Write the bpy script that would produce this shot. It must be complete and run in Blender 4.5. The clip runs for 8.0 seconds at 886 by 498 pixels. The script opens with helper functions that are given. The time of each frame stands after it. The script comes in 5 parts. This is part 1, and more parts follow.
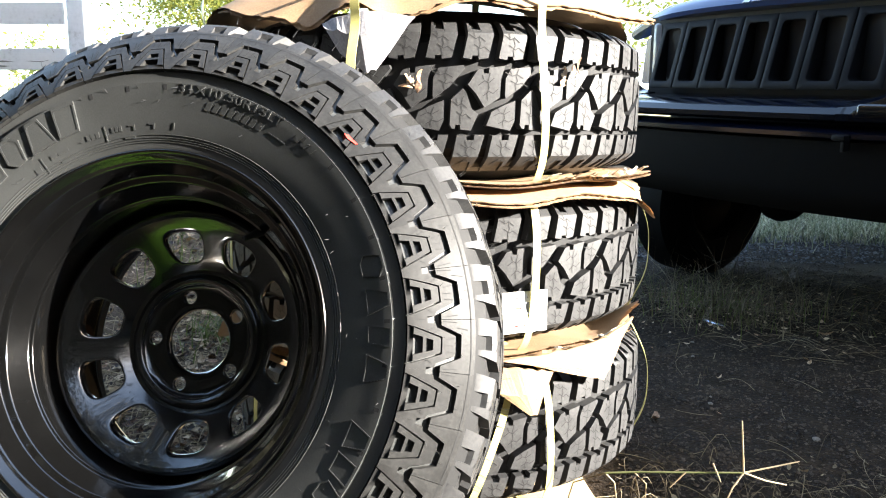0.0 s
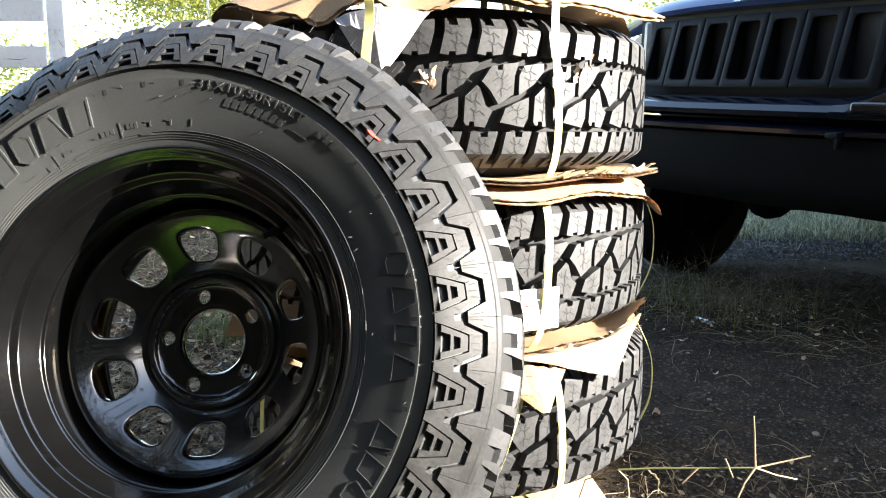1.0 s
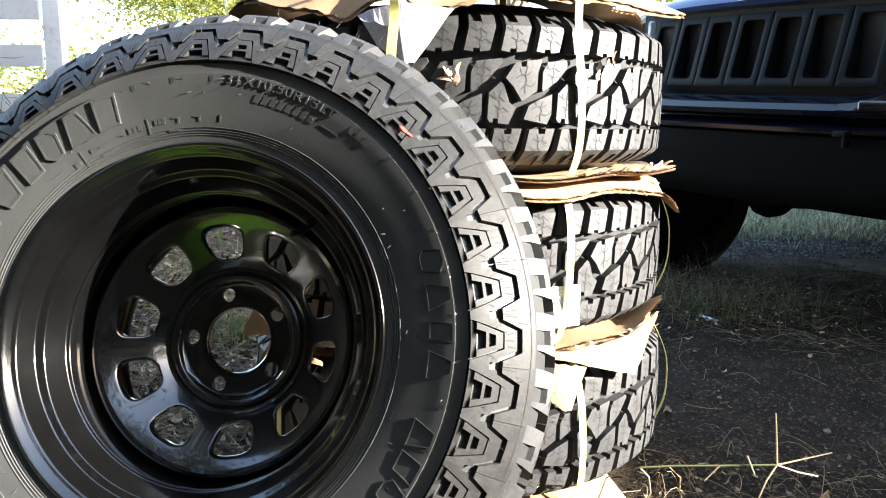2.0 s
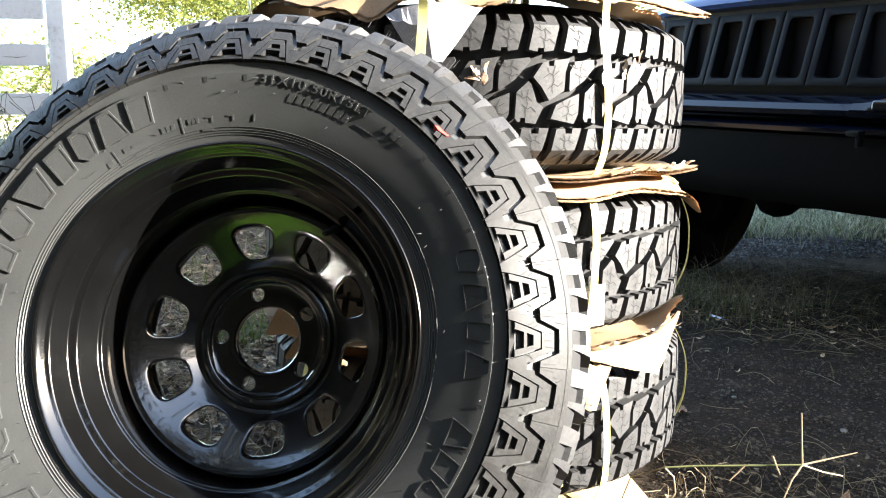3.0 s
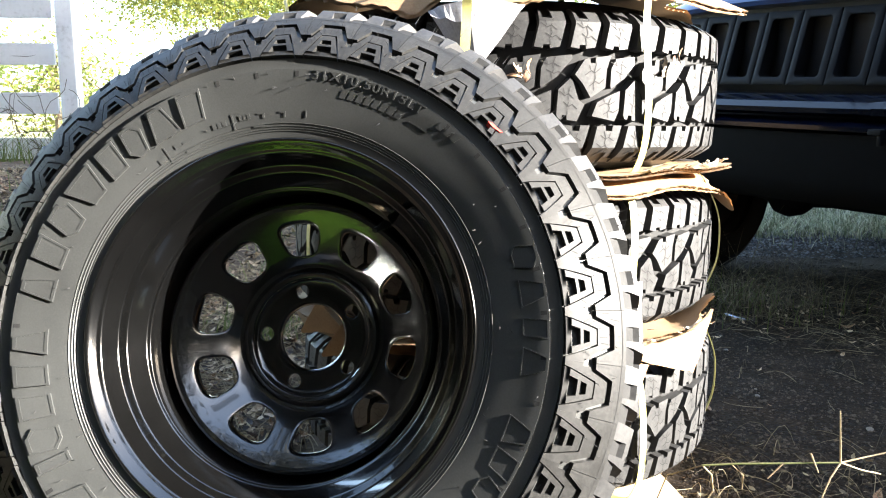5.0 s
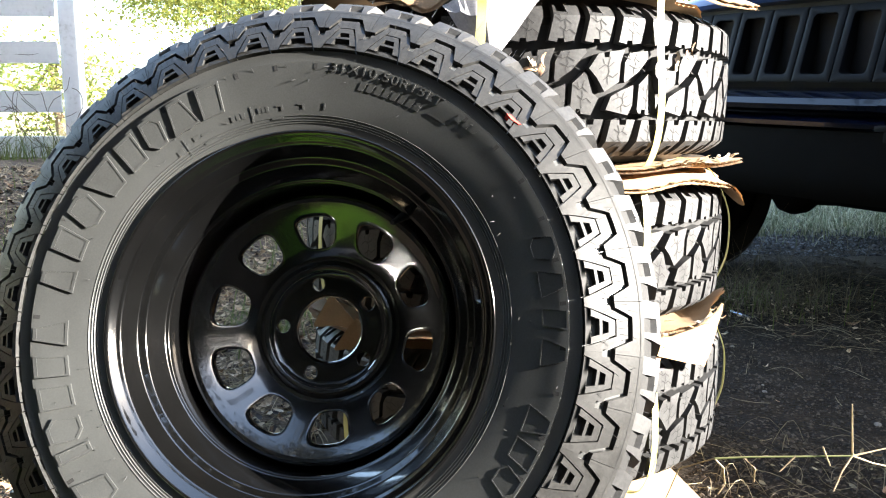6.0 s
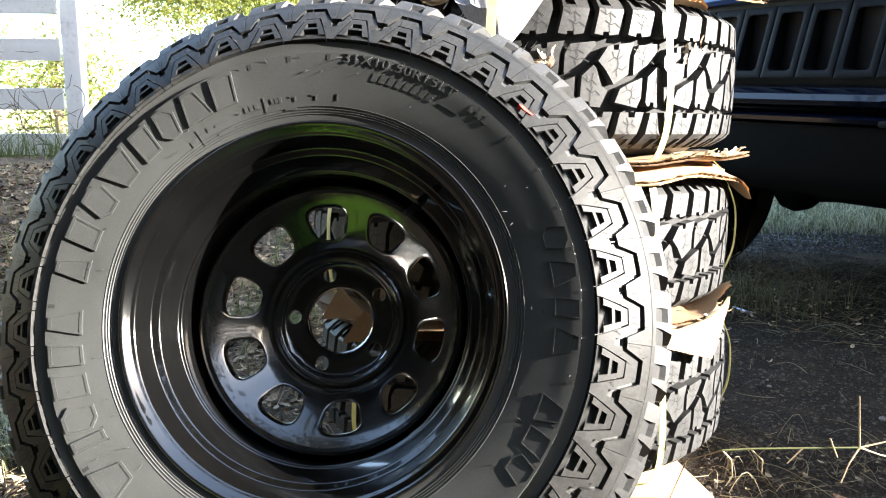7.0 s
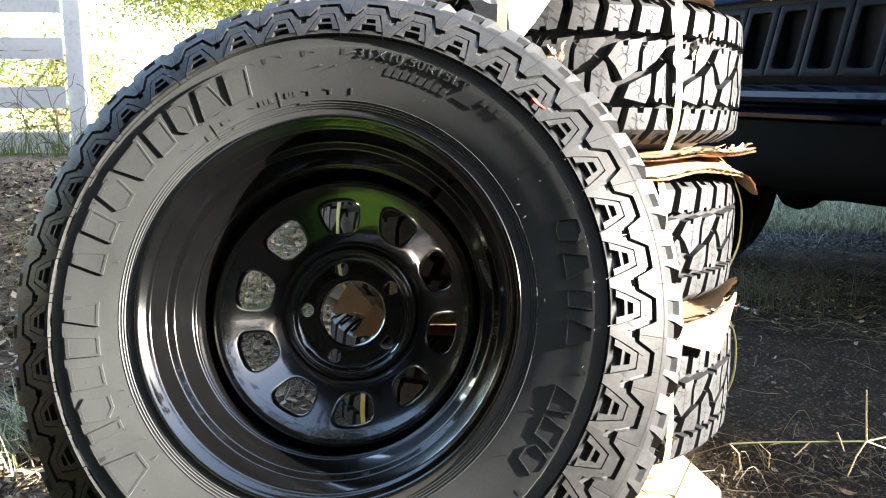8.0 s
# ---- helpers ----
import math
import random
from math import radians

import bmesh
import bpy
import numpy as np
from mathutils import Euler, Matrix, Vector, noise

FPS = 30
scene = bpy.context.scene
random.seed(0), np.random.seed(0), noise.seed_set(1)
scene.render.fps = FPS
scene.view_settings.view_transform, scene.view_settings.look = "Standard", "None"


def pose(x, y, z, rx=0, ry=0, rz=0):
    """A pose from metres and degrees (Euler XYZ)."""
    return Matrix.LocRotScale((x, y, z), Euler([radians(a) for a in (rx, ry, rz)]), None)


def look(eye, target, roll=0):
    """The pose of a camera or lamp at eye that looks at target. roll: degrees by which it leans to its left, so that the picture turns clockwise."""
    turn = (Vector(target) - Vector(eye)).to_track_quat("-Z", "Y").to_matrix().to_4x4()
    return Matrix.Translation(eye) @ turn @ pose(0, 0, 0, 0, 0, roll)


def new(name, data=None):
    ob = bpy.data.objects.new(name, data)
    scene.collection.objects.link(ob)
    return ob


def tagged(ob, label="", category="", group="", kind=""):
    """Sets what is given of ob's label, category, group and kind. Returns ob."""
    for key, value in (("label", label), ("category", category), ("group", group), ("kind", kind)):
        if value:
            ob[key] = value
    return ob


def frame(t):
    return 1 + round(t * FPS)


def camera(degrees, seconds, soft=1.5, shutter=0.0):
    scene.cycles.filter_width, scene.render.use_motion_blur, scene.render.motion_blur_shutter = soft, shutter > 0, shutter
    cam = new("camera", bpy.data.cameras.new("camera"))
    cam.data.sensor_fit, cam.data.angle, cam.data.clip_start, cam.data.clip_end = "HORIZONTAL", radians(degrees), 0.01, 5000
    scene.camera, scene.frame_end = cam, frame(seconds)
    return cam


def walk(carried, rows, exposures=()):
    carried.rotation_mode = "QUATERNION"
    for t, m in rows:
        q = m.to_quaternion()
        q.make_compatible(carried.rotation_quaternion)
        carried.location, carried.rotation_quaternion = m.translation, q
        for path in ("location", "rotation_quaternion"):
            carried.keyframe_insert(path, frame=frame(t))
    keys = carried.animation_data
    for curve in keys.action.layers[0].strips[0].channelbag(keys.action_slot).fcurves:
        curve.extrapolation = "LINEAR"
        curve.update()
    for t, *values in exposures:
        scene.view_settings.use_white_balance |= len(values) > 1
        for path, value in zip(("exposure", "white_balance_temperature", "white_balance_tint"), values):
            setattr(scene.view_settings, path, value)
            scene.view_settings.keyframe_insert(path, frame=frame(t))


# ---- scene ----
cam = camera(62.7, 8.0, soft=1.1)
METRES, EYE, TILT, LEAN, TURN = 0.244, 0.640, -9.0, 0.0, 0.0
ROWS = [
    (0.0, 0.0, 0.0, 0.0, 0.0, 0.0, -0.0),
    (0.5, -0.1034, 0.0087, -0.0051, -0.96, -0.01, 0.18),
    (1.0, -0.1942, 0.0311, -0.0097, -1.58, -0.05, 0.29),
    (1.5, -0.2818, 0.049, -0.0214, -1.98, -0.06, 0.36),
    (3.0, -0.5278, 0.0699, -0.0189, -2.29, -0.11, 0.37),
    (3.5, -0.5917, 0.08, -0.0134, -2.29, -0.12, 0.35),
    (4.0, -0.6492, 0.0813, -0.0163, -2.29, -0.14, 0.35),
    (4.5, -0.7063, 0.0835, -0.0235, -2.29, -0.11, 0.35),
    (6.0, -0.8392, 0.0722, -0.0671, -2.31, -0.14, 0.33),
    (6.5, -0.8699, 0.0635, -0.0933, -2.31, -0.22, 0.33),
    (7.0, -0.8961, 0.0584, -0.1056, -2.33, -0.23, 0.31),
    (7.5, -0.9283, 0.0467, -0.1221, -2.33, -0.27, 0.28),
    (8.0, -0.9559, 0.0323, -0.137, -2.33, -0.24, 0.26),
]
walk(cam, [(t, pose(0, 0, EYE, TILT, LEAN, TURN) @ pose(METRES * x, METRES * y, METRES * z, 90 + pitch, roll, yaw)) for t, x, y, z, yaw, pitch, roll in ROWS],
     exposures=[(0.0, 3.30), (1.5, 3.38), (3.0, 3.52), (4.5, 3.56), (8.0, 3.55)])

# ---- light ----
SUN_EL, SUN_AZ = 18.0, -15.5          # degrees; azimuth from +x towards +y
world = bpy.data.worlds.new("daylight")
scene.world = world
world.use_nodes = True
_wn = world.node_tree.nodes
_sky = _wn.new("ShaderNodeTexSky")
_sky.sky_type = 'NISHITA'
_sky.sun_disc = False
_sky.ozone_density = 0.4
_sky.dust_density = 1.5
_sky.sun_elevation = radians(SUN_EL)
_sky.sun_rotation = radians(90 - SUN_AZ)
world.node_tree.links.new(_sky.outputs[0], _wn["Background"].inputs[0])
_wn["Background"].inputs[1].default_value = 0.125
_sd = Vector((math.cos(radians(SUN_EL)) * math.cos(radians(SUN_AZ)), math.cos(radians(SUN_EL)) * math.sin(radians(SUN_AZ)), math.sin(radians(SUN_EL))))
_sun = new("sun", bpy.data.lights.new("sun", "SUN"))
_sun.data.energy = 4.5
_sun.data.angle = radians(0.53)
_sun.data.color = (1.0, 0.945, 0.87)
_sun.matrix_world = look(_sd * 30, (0, 0, 0))


# ---- materials ----
def material(name, colors, rough=0.6, metal=0.0, scale=40.0, fine=300.0, bump=0.15, depth=0.002, coat=0.0, rough_var=0.1, island=0.0, spec=0.5, each=False, coat_rough=0.035, coat_ior=1.5):
    """A noise-varied surface between the given colours, with fine relief."""
    m = bpy.data.materials.new(name)
    m.use_nodes = True
    n, l = m.node_tree.nodes, m.node_tree.links
    b = n["Principled BSDF"]
    tc = n.new("ShaderNodeTexCoord")
    n1 = n.new("ShaderNodeTexNoise")
    n1.inputs["Scale"].default_value = scale
    n1.inputs["Detail"].default_value = 6
    n2 = n.new("ShaderNodeTexNoise")
    n2.inputs["Scale"].default_value = fine
    n2.inputs["Detail"].default_value = 4
    place = tc.outputs["Object"]
    if each:                              # every piece takes its own part of the pattern
        info = n.new("ShaderNodeObjectInfo")
        shift = n.new("ShaderNodeVectorMath")
        shift.operation = 'MULTIPLY_ADD'
        shift.inputs[1].default_value = (37.0, 23.0, 51.0)
        l.new(info.outputs["Random"], shift.inputs[0])
        l.new(place, shift.inputs[2])
        place = shift.outputs[0]
    l.new(place, n1.inputs["Vector"])
    l.new(place, n2.inputs["Vector"])
    mixf = n.new("ShaderNodeMath")
    mixf.operation = 'MULTIPLY_ADD'
    mixf.inputs[1].default_value = 0.5
    l.new(n2.outputs["Fac"], mixf.inputs[0])
    half = n.new("ShaderNodeMath")
    half.operation = 'MULTIPLY'
    half.inputs[1].default_value = 0.5
    l.new(n1.outputs["Fac"], half.inputs[0])
    l.new(half.outputs[0], mixf.inputs[2])
    fac = mixf.outputs[0]
    if island:
        geo = n.new("ShaderNodeNewGeometry")
        add = n.new("ShaderNodeMath")
        add.operation = 'MULTIPLY_ADD'
        add.inputs[1].default_value = island
        l.new(geo.outputs["Random Per Island"], add.inputs[0])
        sub = n.new("ShaderNodeMath")
        sub.operation = 'SUBTRACT'
        sub.inputs[1].default_value = island / 2
        l.new(fac, sub.inputs[0])
        l.new(sub.outputs[0], add.inputs[2])
        fac = add.outputs[0]
    ramp = n.new("ShaderNodeValToRGB")
    ramp.color_ramp.elements[0].position = 0.32
    ramp.color_ramp.elements[1].position = 0.68
    while len(ramp.color_ramp.elements) < len(colors):
        ramp.color_ramp.elements.new(0.5)
    for i, c in enumerate(colors):
        e = ramp.color_ramp.elements[i]
        e.position = 0.32 + 0.36 * i / max(1, len(colors) - 1)
        e.color = (*c, 1)
    l.new(fac, ramp.inputs[0])
    l.new(ramp.outputs[0], b.inputs["Base Color"])
    rr = n.new("ShaderNodeMapRange")
    rr.inputs["To Min"].default_value = max(0.02, rough - rough_var)
    rr.inputs["To Max"].default_value = min(1.0, rough + rough_var)
    l.new(n1.outputs["Fac"], rr.inputs["Value"])
    l.new(rr.outputs[0], b.inputs["Roughness"])
    b.inputs["Metallic"].default_value = metal
    b.inputs["Coat Weight"].default_value = coat
    b.inputs["Coat Roughness"].default_value = coat_rough
    b.inputs["Coat IOR"].default_value = coat_ior
    b.inputs["Specular IOR Level"].default_value = spec
    if bump:
        bp = n.new("ShaderNodeBump")
        bp.inputs["Strength"].default_value = bump
        bp.inputs["Distance"].default_value = depth
        l.new(mixf.outputs[0], bp.inputs["Height"])
        l.new(bp.outputs[0], b.inputs["Normal"])
    return m


RUBBER = material("tread_rubber", [(0.014, 0.014, 0.0145), (0.031, 0.031, 0.031), (0.047, 0.0465, 0.046)], 0.56, scale=22, fine=260, bump=0.14, depth=0.0008, rough_var=0.16, each=True)
RUBBER_LUG = material("shoulder_rubber", [(0.0105, 0.0104, 0.0100), (0.020, 0.0198, 0.0190), (0.034, 0.0337, 0.0325)], 0.52, scale=22, fine=260, bump=0.12, depth=0.0006, rough_var=0.12, each=True, spec=0.20)
RUBBER_SIDE = material("sidewall_rubber", [(0.0295, 0.0305, 0.0297), (0.051, 0.053, 0.0515)], 0.37, scale=12, fine=600, bump=0.06, depth=0.0004)
# Dark rubber of the valve stem; in the tread it paints the grooves' shade.
RUBBER_DARK_AND_SHADE = material("dark_rubber_and_groove_shade", [(0.006, 0.006, 0.006), (0.011, 0.011, 0.011)], 0.8, scale=30, fine=400)
BLACK_GLOSS = material("black_gloss_paint", [(0.007, 0.007, 0.0068), (0.012, 0.012, 0.0117)], 0.17, scale=20, fine=900, bump=0.012, depth=0.0002, coat=1.0, rough_var=0.05, spec=0.7, coat_rough=0.045)
# The disc's gloss paint again, darkened to hold the barrel in shade.
BLACK_BARREL_SHADED = material("shaded_black_gloss", [(0.0016, 0.0016, 0.0016), (0.0032, 0.0032, 0.0032)], 0.11, scale=20, fine=900, bump=0.02, depth=0.0002, coat=1.0, rough_var=0.03, spec=0.6, coat_rough=0.035)
CARD = material("corrugated_cardboard", [(0.27, 0.165, 0.085), (0.37, 0.245, 0.135)], 0.85, scale=25, fine=350, bump=0.2)
CARD_PALE = material("pale_coated_cardboard", [(0.26, 0.25, 0.27), (0.42, 0.41, 0.43)], 0.7, scale=18, fine=250, bump=0.3)
CARD_TORN = material("torn_cardboard_paper", [(0.50, 0.42, 0.32), (0.66, 0.60, 0.50)], 0.9, scale=60, fine=500)
CARD_IN = material("cardboard_core", [(0.26, 0.16, 0.08), (0.42, 0.29, 0.16)], 0.9, scale=60, fine=500)
STRAP = material("yellow_strapping", [(0.55, 0.50, 0.16), (0.66, 0.62, 0.26)], 0.38, scale=60, fine=900, bump=0.1, depth=0.0004)
PAPER = material("white_paper", [(0.72, 0.71, 0.68), (0.80, 0.79, 0.77)], 0.7, scale=30, fine=300, bump=0.05)
INK = material("grey_print", [(0.22, 0.22, 0.23), (0.32, 0.32, 0.33)], 0.7, scale=90, fine=600)
RED = material("red_crayon", [(0.55, 0.03, 0.02), (0.65, 0.06, 0.04)], 0.6, scale=200, fine=900)
CAR_PAINT = material("dark_blue_car_paint", [(0.010, 0.040, 0.150), (0.013, 0.049, 0.180)], 0.30, scale=6, fine=700, bump=0.02, depth=0.0003, coat=1.0, rough_var=0.05, spec=0.4)
# The body's blue paint darkened: the bumper faces' shade is in its colour.
CAR_PAINT_SHADED = material("shaded_car_paint", [(0.0016, 0.0030, 0.0085), (0.0022, 0.0040, 0.0110)], 0.16, scale=6, fine=700, bump=0.02, depth=0.0003, coat=0.6, rough_var=0.05, spec=0.35)
CAR_GREY = material("grey_grille_plastic", [(0.0052, 0.0055, 0.0066), (0.008, 0.0084, 0.0098)], 0.6, scale=20, fine=800, bump=0.05, depth=0.0004, spec=0.2)
CAR_BLACK = material("black_plastic", [(0.005, 0.0053, 0.006), (0.009, 0.0094, 0.0104)], 0.7, scale=20, fine=600, spec=0.10)
RADIATOR = material("radiator_mesh", [(0.013, 0.0145, 0.017), (0.020, 0.022, 0.025)], 0.6, scale=30, fine=500)
CHROME = material("chrome_trim", [(0.70, 0.70, 0.72), (0.78, 0.78, 0.80)], 0.14, metal=1.0, scale=10, fine=600, bump=0.02, depth=0.0003)
LENS = material("clear_lamp_lens", [(0.55, 0.56, 0.58), (0.66, 0.67, 0.68)], 0.12, scale=8, fine=200, coat=1.0)
FENCE_PAINT = material("weathered_white_paint", [(0.66, 0.65, 0.63), (0.82, 0.82, 0.82), (0.86, 0.86, 0.86), (0.87, 0.87, 0.87)], 0.6, scale=5, fine=45, bump=0.35, depth=0.004)
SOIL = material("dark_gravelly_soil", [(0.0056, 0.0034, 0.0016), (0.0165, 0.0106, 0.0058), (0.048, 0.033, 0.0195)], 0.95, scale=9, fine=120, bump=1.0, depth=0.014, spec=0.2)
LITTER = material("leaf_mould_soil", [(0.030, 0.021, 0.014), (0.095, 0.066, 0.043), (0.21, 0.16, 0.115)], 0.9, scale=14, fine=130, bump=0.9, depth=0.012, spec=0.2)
FIELD = material("dry_meadow", [(0.30, 0.29, 0.13), (0.46, 0.42, 0.24), (0.55, 0.50, 0.34)], 0.9, scale=1.2, fine=30, bump=0.6, depth=0.03)
LAWN = material("mown_lawn", [(0.055, 0.15, 0.010), (0.095, 0.23, 0.013), (0.17, 0.30, 0.022)], 0.9, scale=1.5, fine=40, bump=0.6, depth=0.02)
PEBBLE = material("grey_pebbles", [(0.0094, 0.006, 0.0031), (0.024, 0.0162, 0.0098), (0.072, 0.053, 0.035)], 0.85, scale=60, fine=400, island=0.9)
LEAF_DRY = material("dry_leaf_litter", [(0.026, 0.015, 0.009), (0.13, 0.068, 0.036), (0.30, 0.175, 0.09), (0.54, 0.41, 0.27)], 0.75, scale=40, fine=300, island=0.9)
GRASS = material("green_grass", [(0.05, 0.08, 0.02), (0.09, 0.12, 0.03), (0.16, 0.16, 0.06)], 0.6, scale=20, fine=200, island=0.9)
STRAW = material("straw_twigs", [(0.24, 0.18, 0.10), (0.42, 0.33, 0.20)], 0.7, scale=40, fine=300, island=0.6)
STRAW_DULL = material("weathered_straw", [(0.085, 0.065, 0.038), (0.15, 0.12, 0.07), (0.24, 0.20, 0.12)], 0.8, scale=40, fine=300, island=0.8)
GREY_GRAVEL = material("blue_grey_gravel", [(0.022, 0.023, 0.026), (0.056, 0.058, 0.064), (0.17, 0.172, 0.182)], 0.85, scale=60, fine=400, island=0.9)
PALE_GRASS = material("pale_dry_grass", [(0.15, 0.18, 0.085), (0.29, 0.30, 0.16), (0.48, 0.46, 0.30)], 0.7, scale=20, fine=200, island=0.9)
PALE_LEAVES = material("pale_shrub_leaves", [(0.22, 0.24, 0.06), (0.36, 0.38, 0.12), (0.50, 0.50, 0.24)], 0.6, scale=1.5, fine=30, island=0.8)
LEAVES = material("tree_foliage", [(0.05, 0.08, 0.02), (0.10, 0.13, 0.03), (0.20, 0.20, 0.05)], 0.6, scale=1.5, fine=30, island=0.8)


def translucent(m, colour, share):
    """Let light through thin leaves."""
    n, l = m.node_tree.nodes, m.node_tree.links
    t = n.new("ShaderNodeBsdfTranslucent")
    t.inputs["Color"].default_value = (*colour, 1)
    mix = n.new("ShaderNodeMixShader")
    mix.inputs[0].default_value = share
    l.new(n["Principled BSDF"].outputs[0], mix.inputs[1])
    l.new(t.outputs[0], mix.inputs[2])
    l.new(mix.outputs[0], n["Material Output"].inputs["Surface"])


translucent(LEAVES, (0.20, 0.23, 0.04), 0.4)
translucent(PALE_LEAVES, (0.55, 0.55, 0.2), 0.5)
DULL_LEAVES = material("dull_olive_foliage", [(0.05, 0.052, 0.036), (0.085, 0.085, 0.06), (0.13, 0.125, 0.09)], 0.7, scale=1.5, fine=30, island=0.8)
DARK_FOLIAGE = material("dark_unseen_foliage", [(0.010, 0.014, 0.008), (0.022, 0.028, 0.016), (0.04, 0.045, 0.025)], 0.7, scale=1.5, fine=30, island=0.8)
translucent(GRASS, (0.16, 0.20, 0.04), 0.4)
BARK = material("tree_bark", [(0.06, 0.045, 0.03), (0.14, 0.11, 0.08)], 0.9, scale=12, fine=80, bump=0.8, depth=0.02)
SIDING = material("dark_house_siding", [(0.07, 0.068, 0.062), (0.12, 0.115, 0.105)], 0.8, scale=2, fine=40)
ROOFING = material("dark_shingles", [(0.05, 0.05, 0.05), (0.09, 0.085, 0.08)], 0.9, scale=3, fine=50)
PINE = material("rough_pine_board", [(0.42, 0.30, 0.16), (0.55, 0.42, 0.25)], 0.8, scale=20, fine=200, bump=0.2)


# ---- mesh helpers ----
def mesh_of(name, bm, *mats, smooth=True, angle=35):
    me = bpy.data.meshes.new(name)
    bmesh.ops.recalc_face_normals(bm, faces=bm.faces[:])
    bm.to_mesh(me)
    bm.free()
    for m in mats:
        me.materials.append(m)
    if smooth:
        me.polygons.foreach_set("use_smooth", [True] * len(me.polygons))
        me.set_sharp_from_angle(angle=radians(angle))
    return me


def thing(name, me, label, category, m=None, group="", kind=""):
    ob = new(name, me)
    if m is not None:
        ob.matrix_world = m
    return tagged(ob, label, category, group, kind)


def part_mesh(name, me, parent, label="", m=None):
    ob = new(name, me)
    ob.parent = parent
    if m is not None:
        ob.matrix_local = m
    if label:
        tagged(ob, label)
    return ob


def part(name, bm, mat, parent, label="", m=None, smooth=True, angle=35):
    return part_mesh(name, mesh_of(name, bm, mat, smooth=smooth, angle=angle), parent, label, m)


def box_bm(size, at=(0, 0, 0), bevel=0.0, segs=2, bm=None, rot=None):
    bm = bm or bmesh.new()
    g = bmesh.ops.create_cube(bm, size=1.0)["verts"]
    bmesh.ops.scale(bm, vec=size, verts=g)
    if bevel:
        es = list({e for v in g for e in v.link_edges})
        r = bmesh.ops.bevel(bm, geom=es, offset=bevel, segments=segs, profile=0.6, affect='EDGES')
        g = list({v for f in r["faces"] for v in f.verts} | {v for v in g if v.is_valid})
    m = Matrix.Translation(at) @ (rot or Matrix())
    bmesh.ops.transform(bm, matrix=m, verts=g)
    return bm


def revolve(profile, segs=128, bm=None, closed=False):
    """Profile of (radius, offset along y) turned round the y axis."""
    bm = bm or bmesh.new()
    rings = [[bm.verts.new((r * math.cos(2 * math.pi * k / segs), w, r * math.sin(2 * math.pi * k / segs))) for k in range(segs)] for r, w in profile]
    pairs = list(zip(rings, rings[1:])) + ([(rings[-1], rings[0])] if closed else [])
    for a, b in pairs:
        for k in range(segs):
            j = (k + 1) % segs
            bm.faces.new((a[k], a[j], b[j], b[k]))
    return bm


def smooth_profile(points, per=5):
    """Catmull-Rom through the profile points."""
    out = []
    p = [points[0]] + list(points) + [points[-1]]
    for i in range(1, len(p) - 2):
        for k in range(per):
            t = k / per
            out.append(tuple(0.5 * (2 * p[i][c] + (p[i + 1][c] - p[i - 1][c]) * t + (2 * p[i - 1][c] - 5 * p[i][c] + 4 * p[i + 1][c] - p[i + 2][c]) * t * t
                                    + (3 * p[i][c] - p[i - 1][c] - 3 * p[i + 1][c] + p[i + 2][c]) * t ** 3) for c in (0, 1)))
    return out + [tuple(points[-1])]


# ---- tyres ----
N_PITCH = 39                     # shoulder pitches of the mounted tyre
N_STACK = 48                     # finer pitches of the stacked tyres
TREAD_HALF = 0.105
PITCH = 2 * math.pi / N_PITCH


def crown(w):
    """Outer radius of the tread at the offset w: nearly flat, with a chamfered shoulder."""
    q = min(1.0, abs(w) / TREAD_HALF)
    return 0.391 - 0.005 * q ** 2 - 0.027 * max(0.0, (q - 0.82) / 0.18) ** 1.25


SIDE = smooth_profile([(0.196, -0.118), (0.2085, -0.1250), (0.216, -0.1276), (0.235, -0.1328), (0.258, -0.1379), (0.272, -0.1412), (0.2812, -0.1429)], 4)
SIDE += [(0.2816, -0.1390), (0.2826, -0.1381), (0.2900, -0.1383), (0.2946, -0.1398)] + smooth_profile([(0.2952, -0.1378), (0.302, -0.1345), (0.320, -0.1238), (0.336, -0.1130), (0.349, -0.1030), (0.3625, -0.0905)], 3)


def side_w(r):
    for (r0, w0), (r1, w1) in zip(SIDE, SIDE[1:]):
        if r0 <= r <= r1:
            return w0 + (w1 - w0) * (r - r0) / max(1e-9, r1 - r0)
    return SIDE[-1][1]


def side_point(a, r, h=0.0):
    """A point on the front sidewall at the angle a and radius r, lifted by h along the normal."""
    d = 0.006
    dw = (side_w(min(r + d, 0.3622)) - side_w(max(r - d, 0.2))) / (2 * d)
    k = 1 / math.hypot(1, dw)
    r2, w2 = r + h * dw * k, side_w(r) - h * k
    return Vector((r2 * math.cos(a), w2, r2 * math.sin(a)))


def tread_point(a, w, h=0.0):
    r = crown(w) + h
    return Vector((r * math.cos(a), w, r * math.sin(a)))


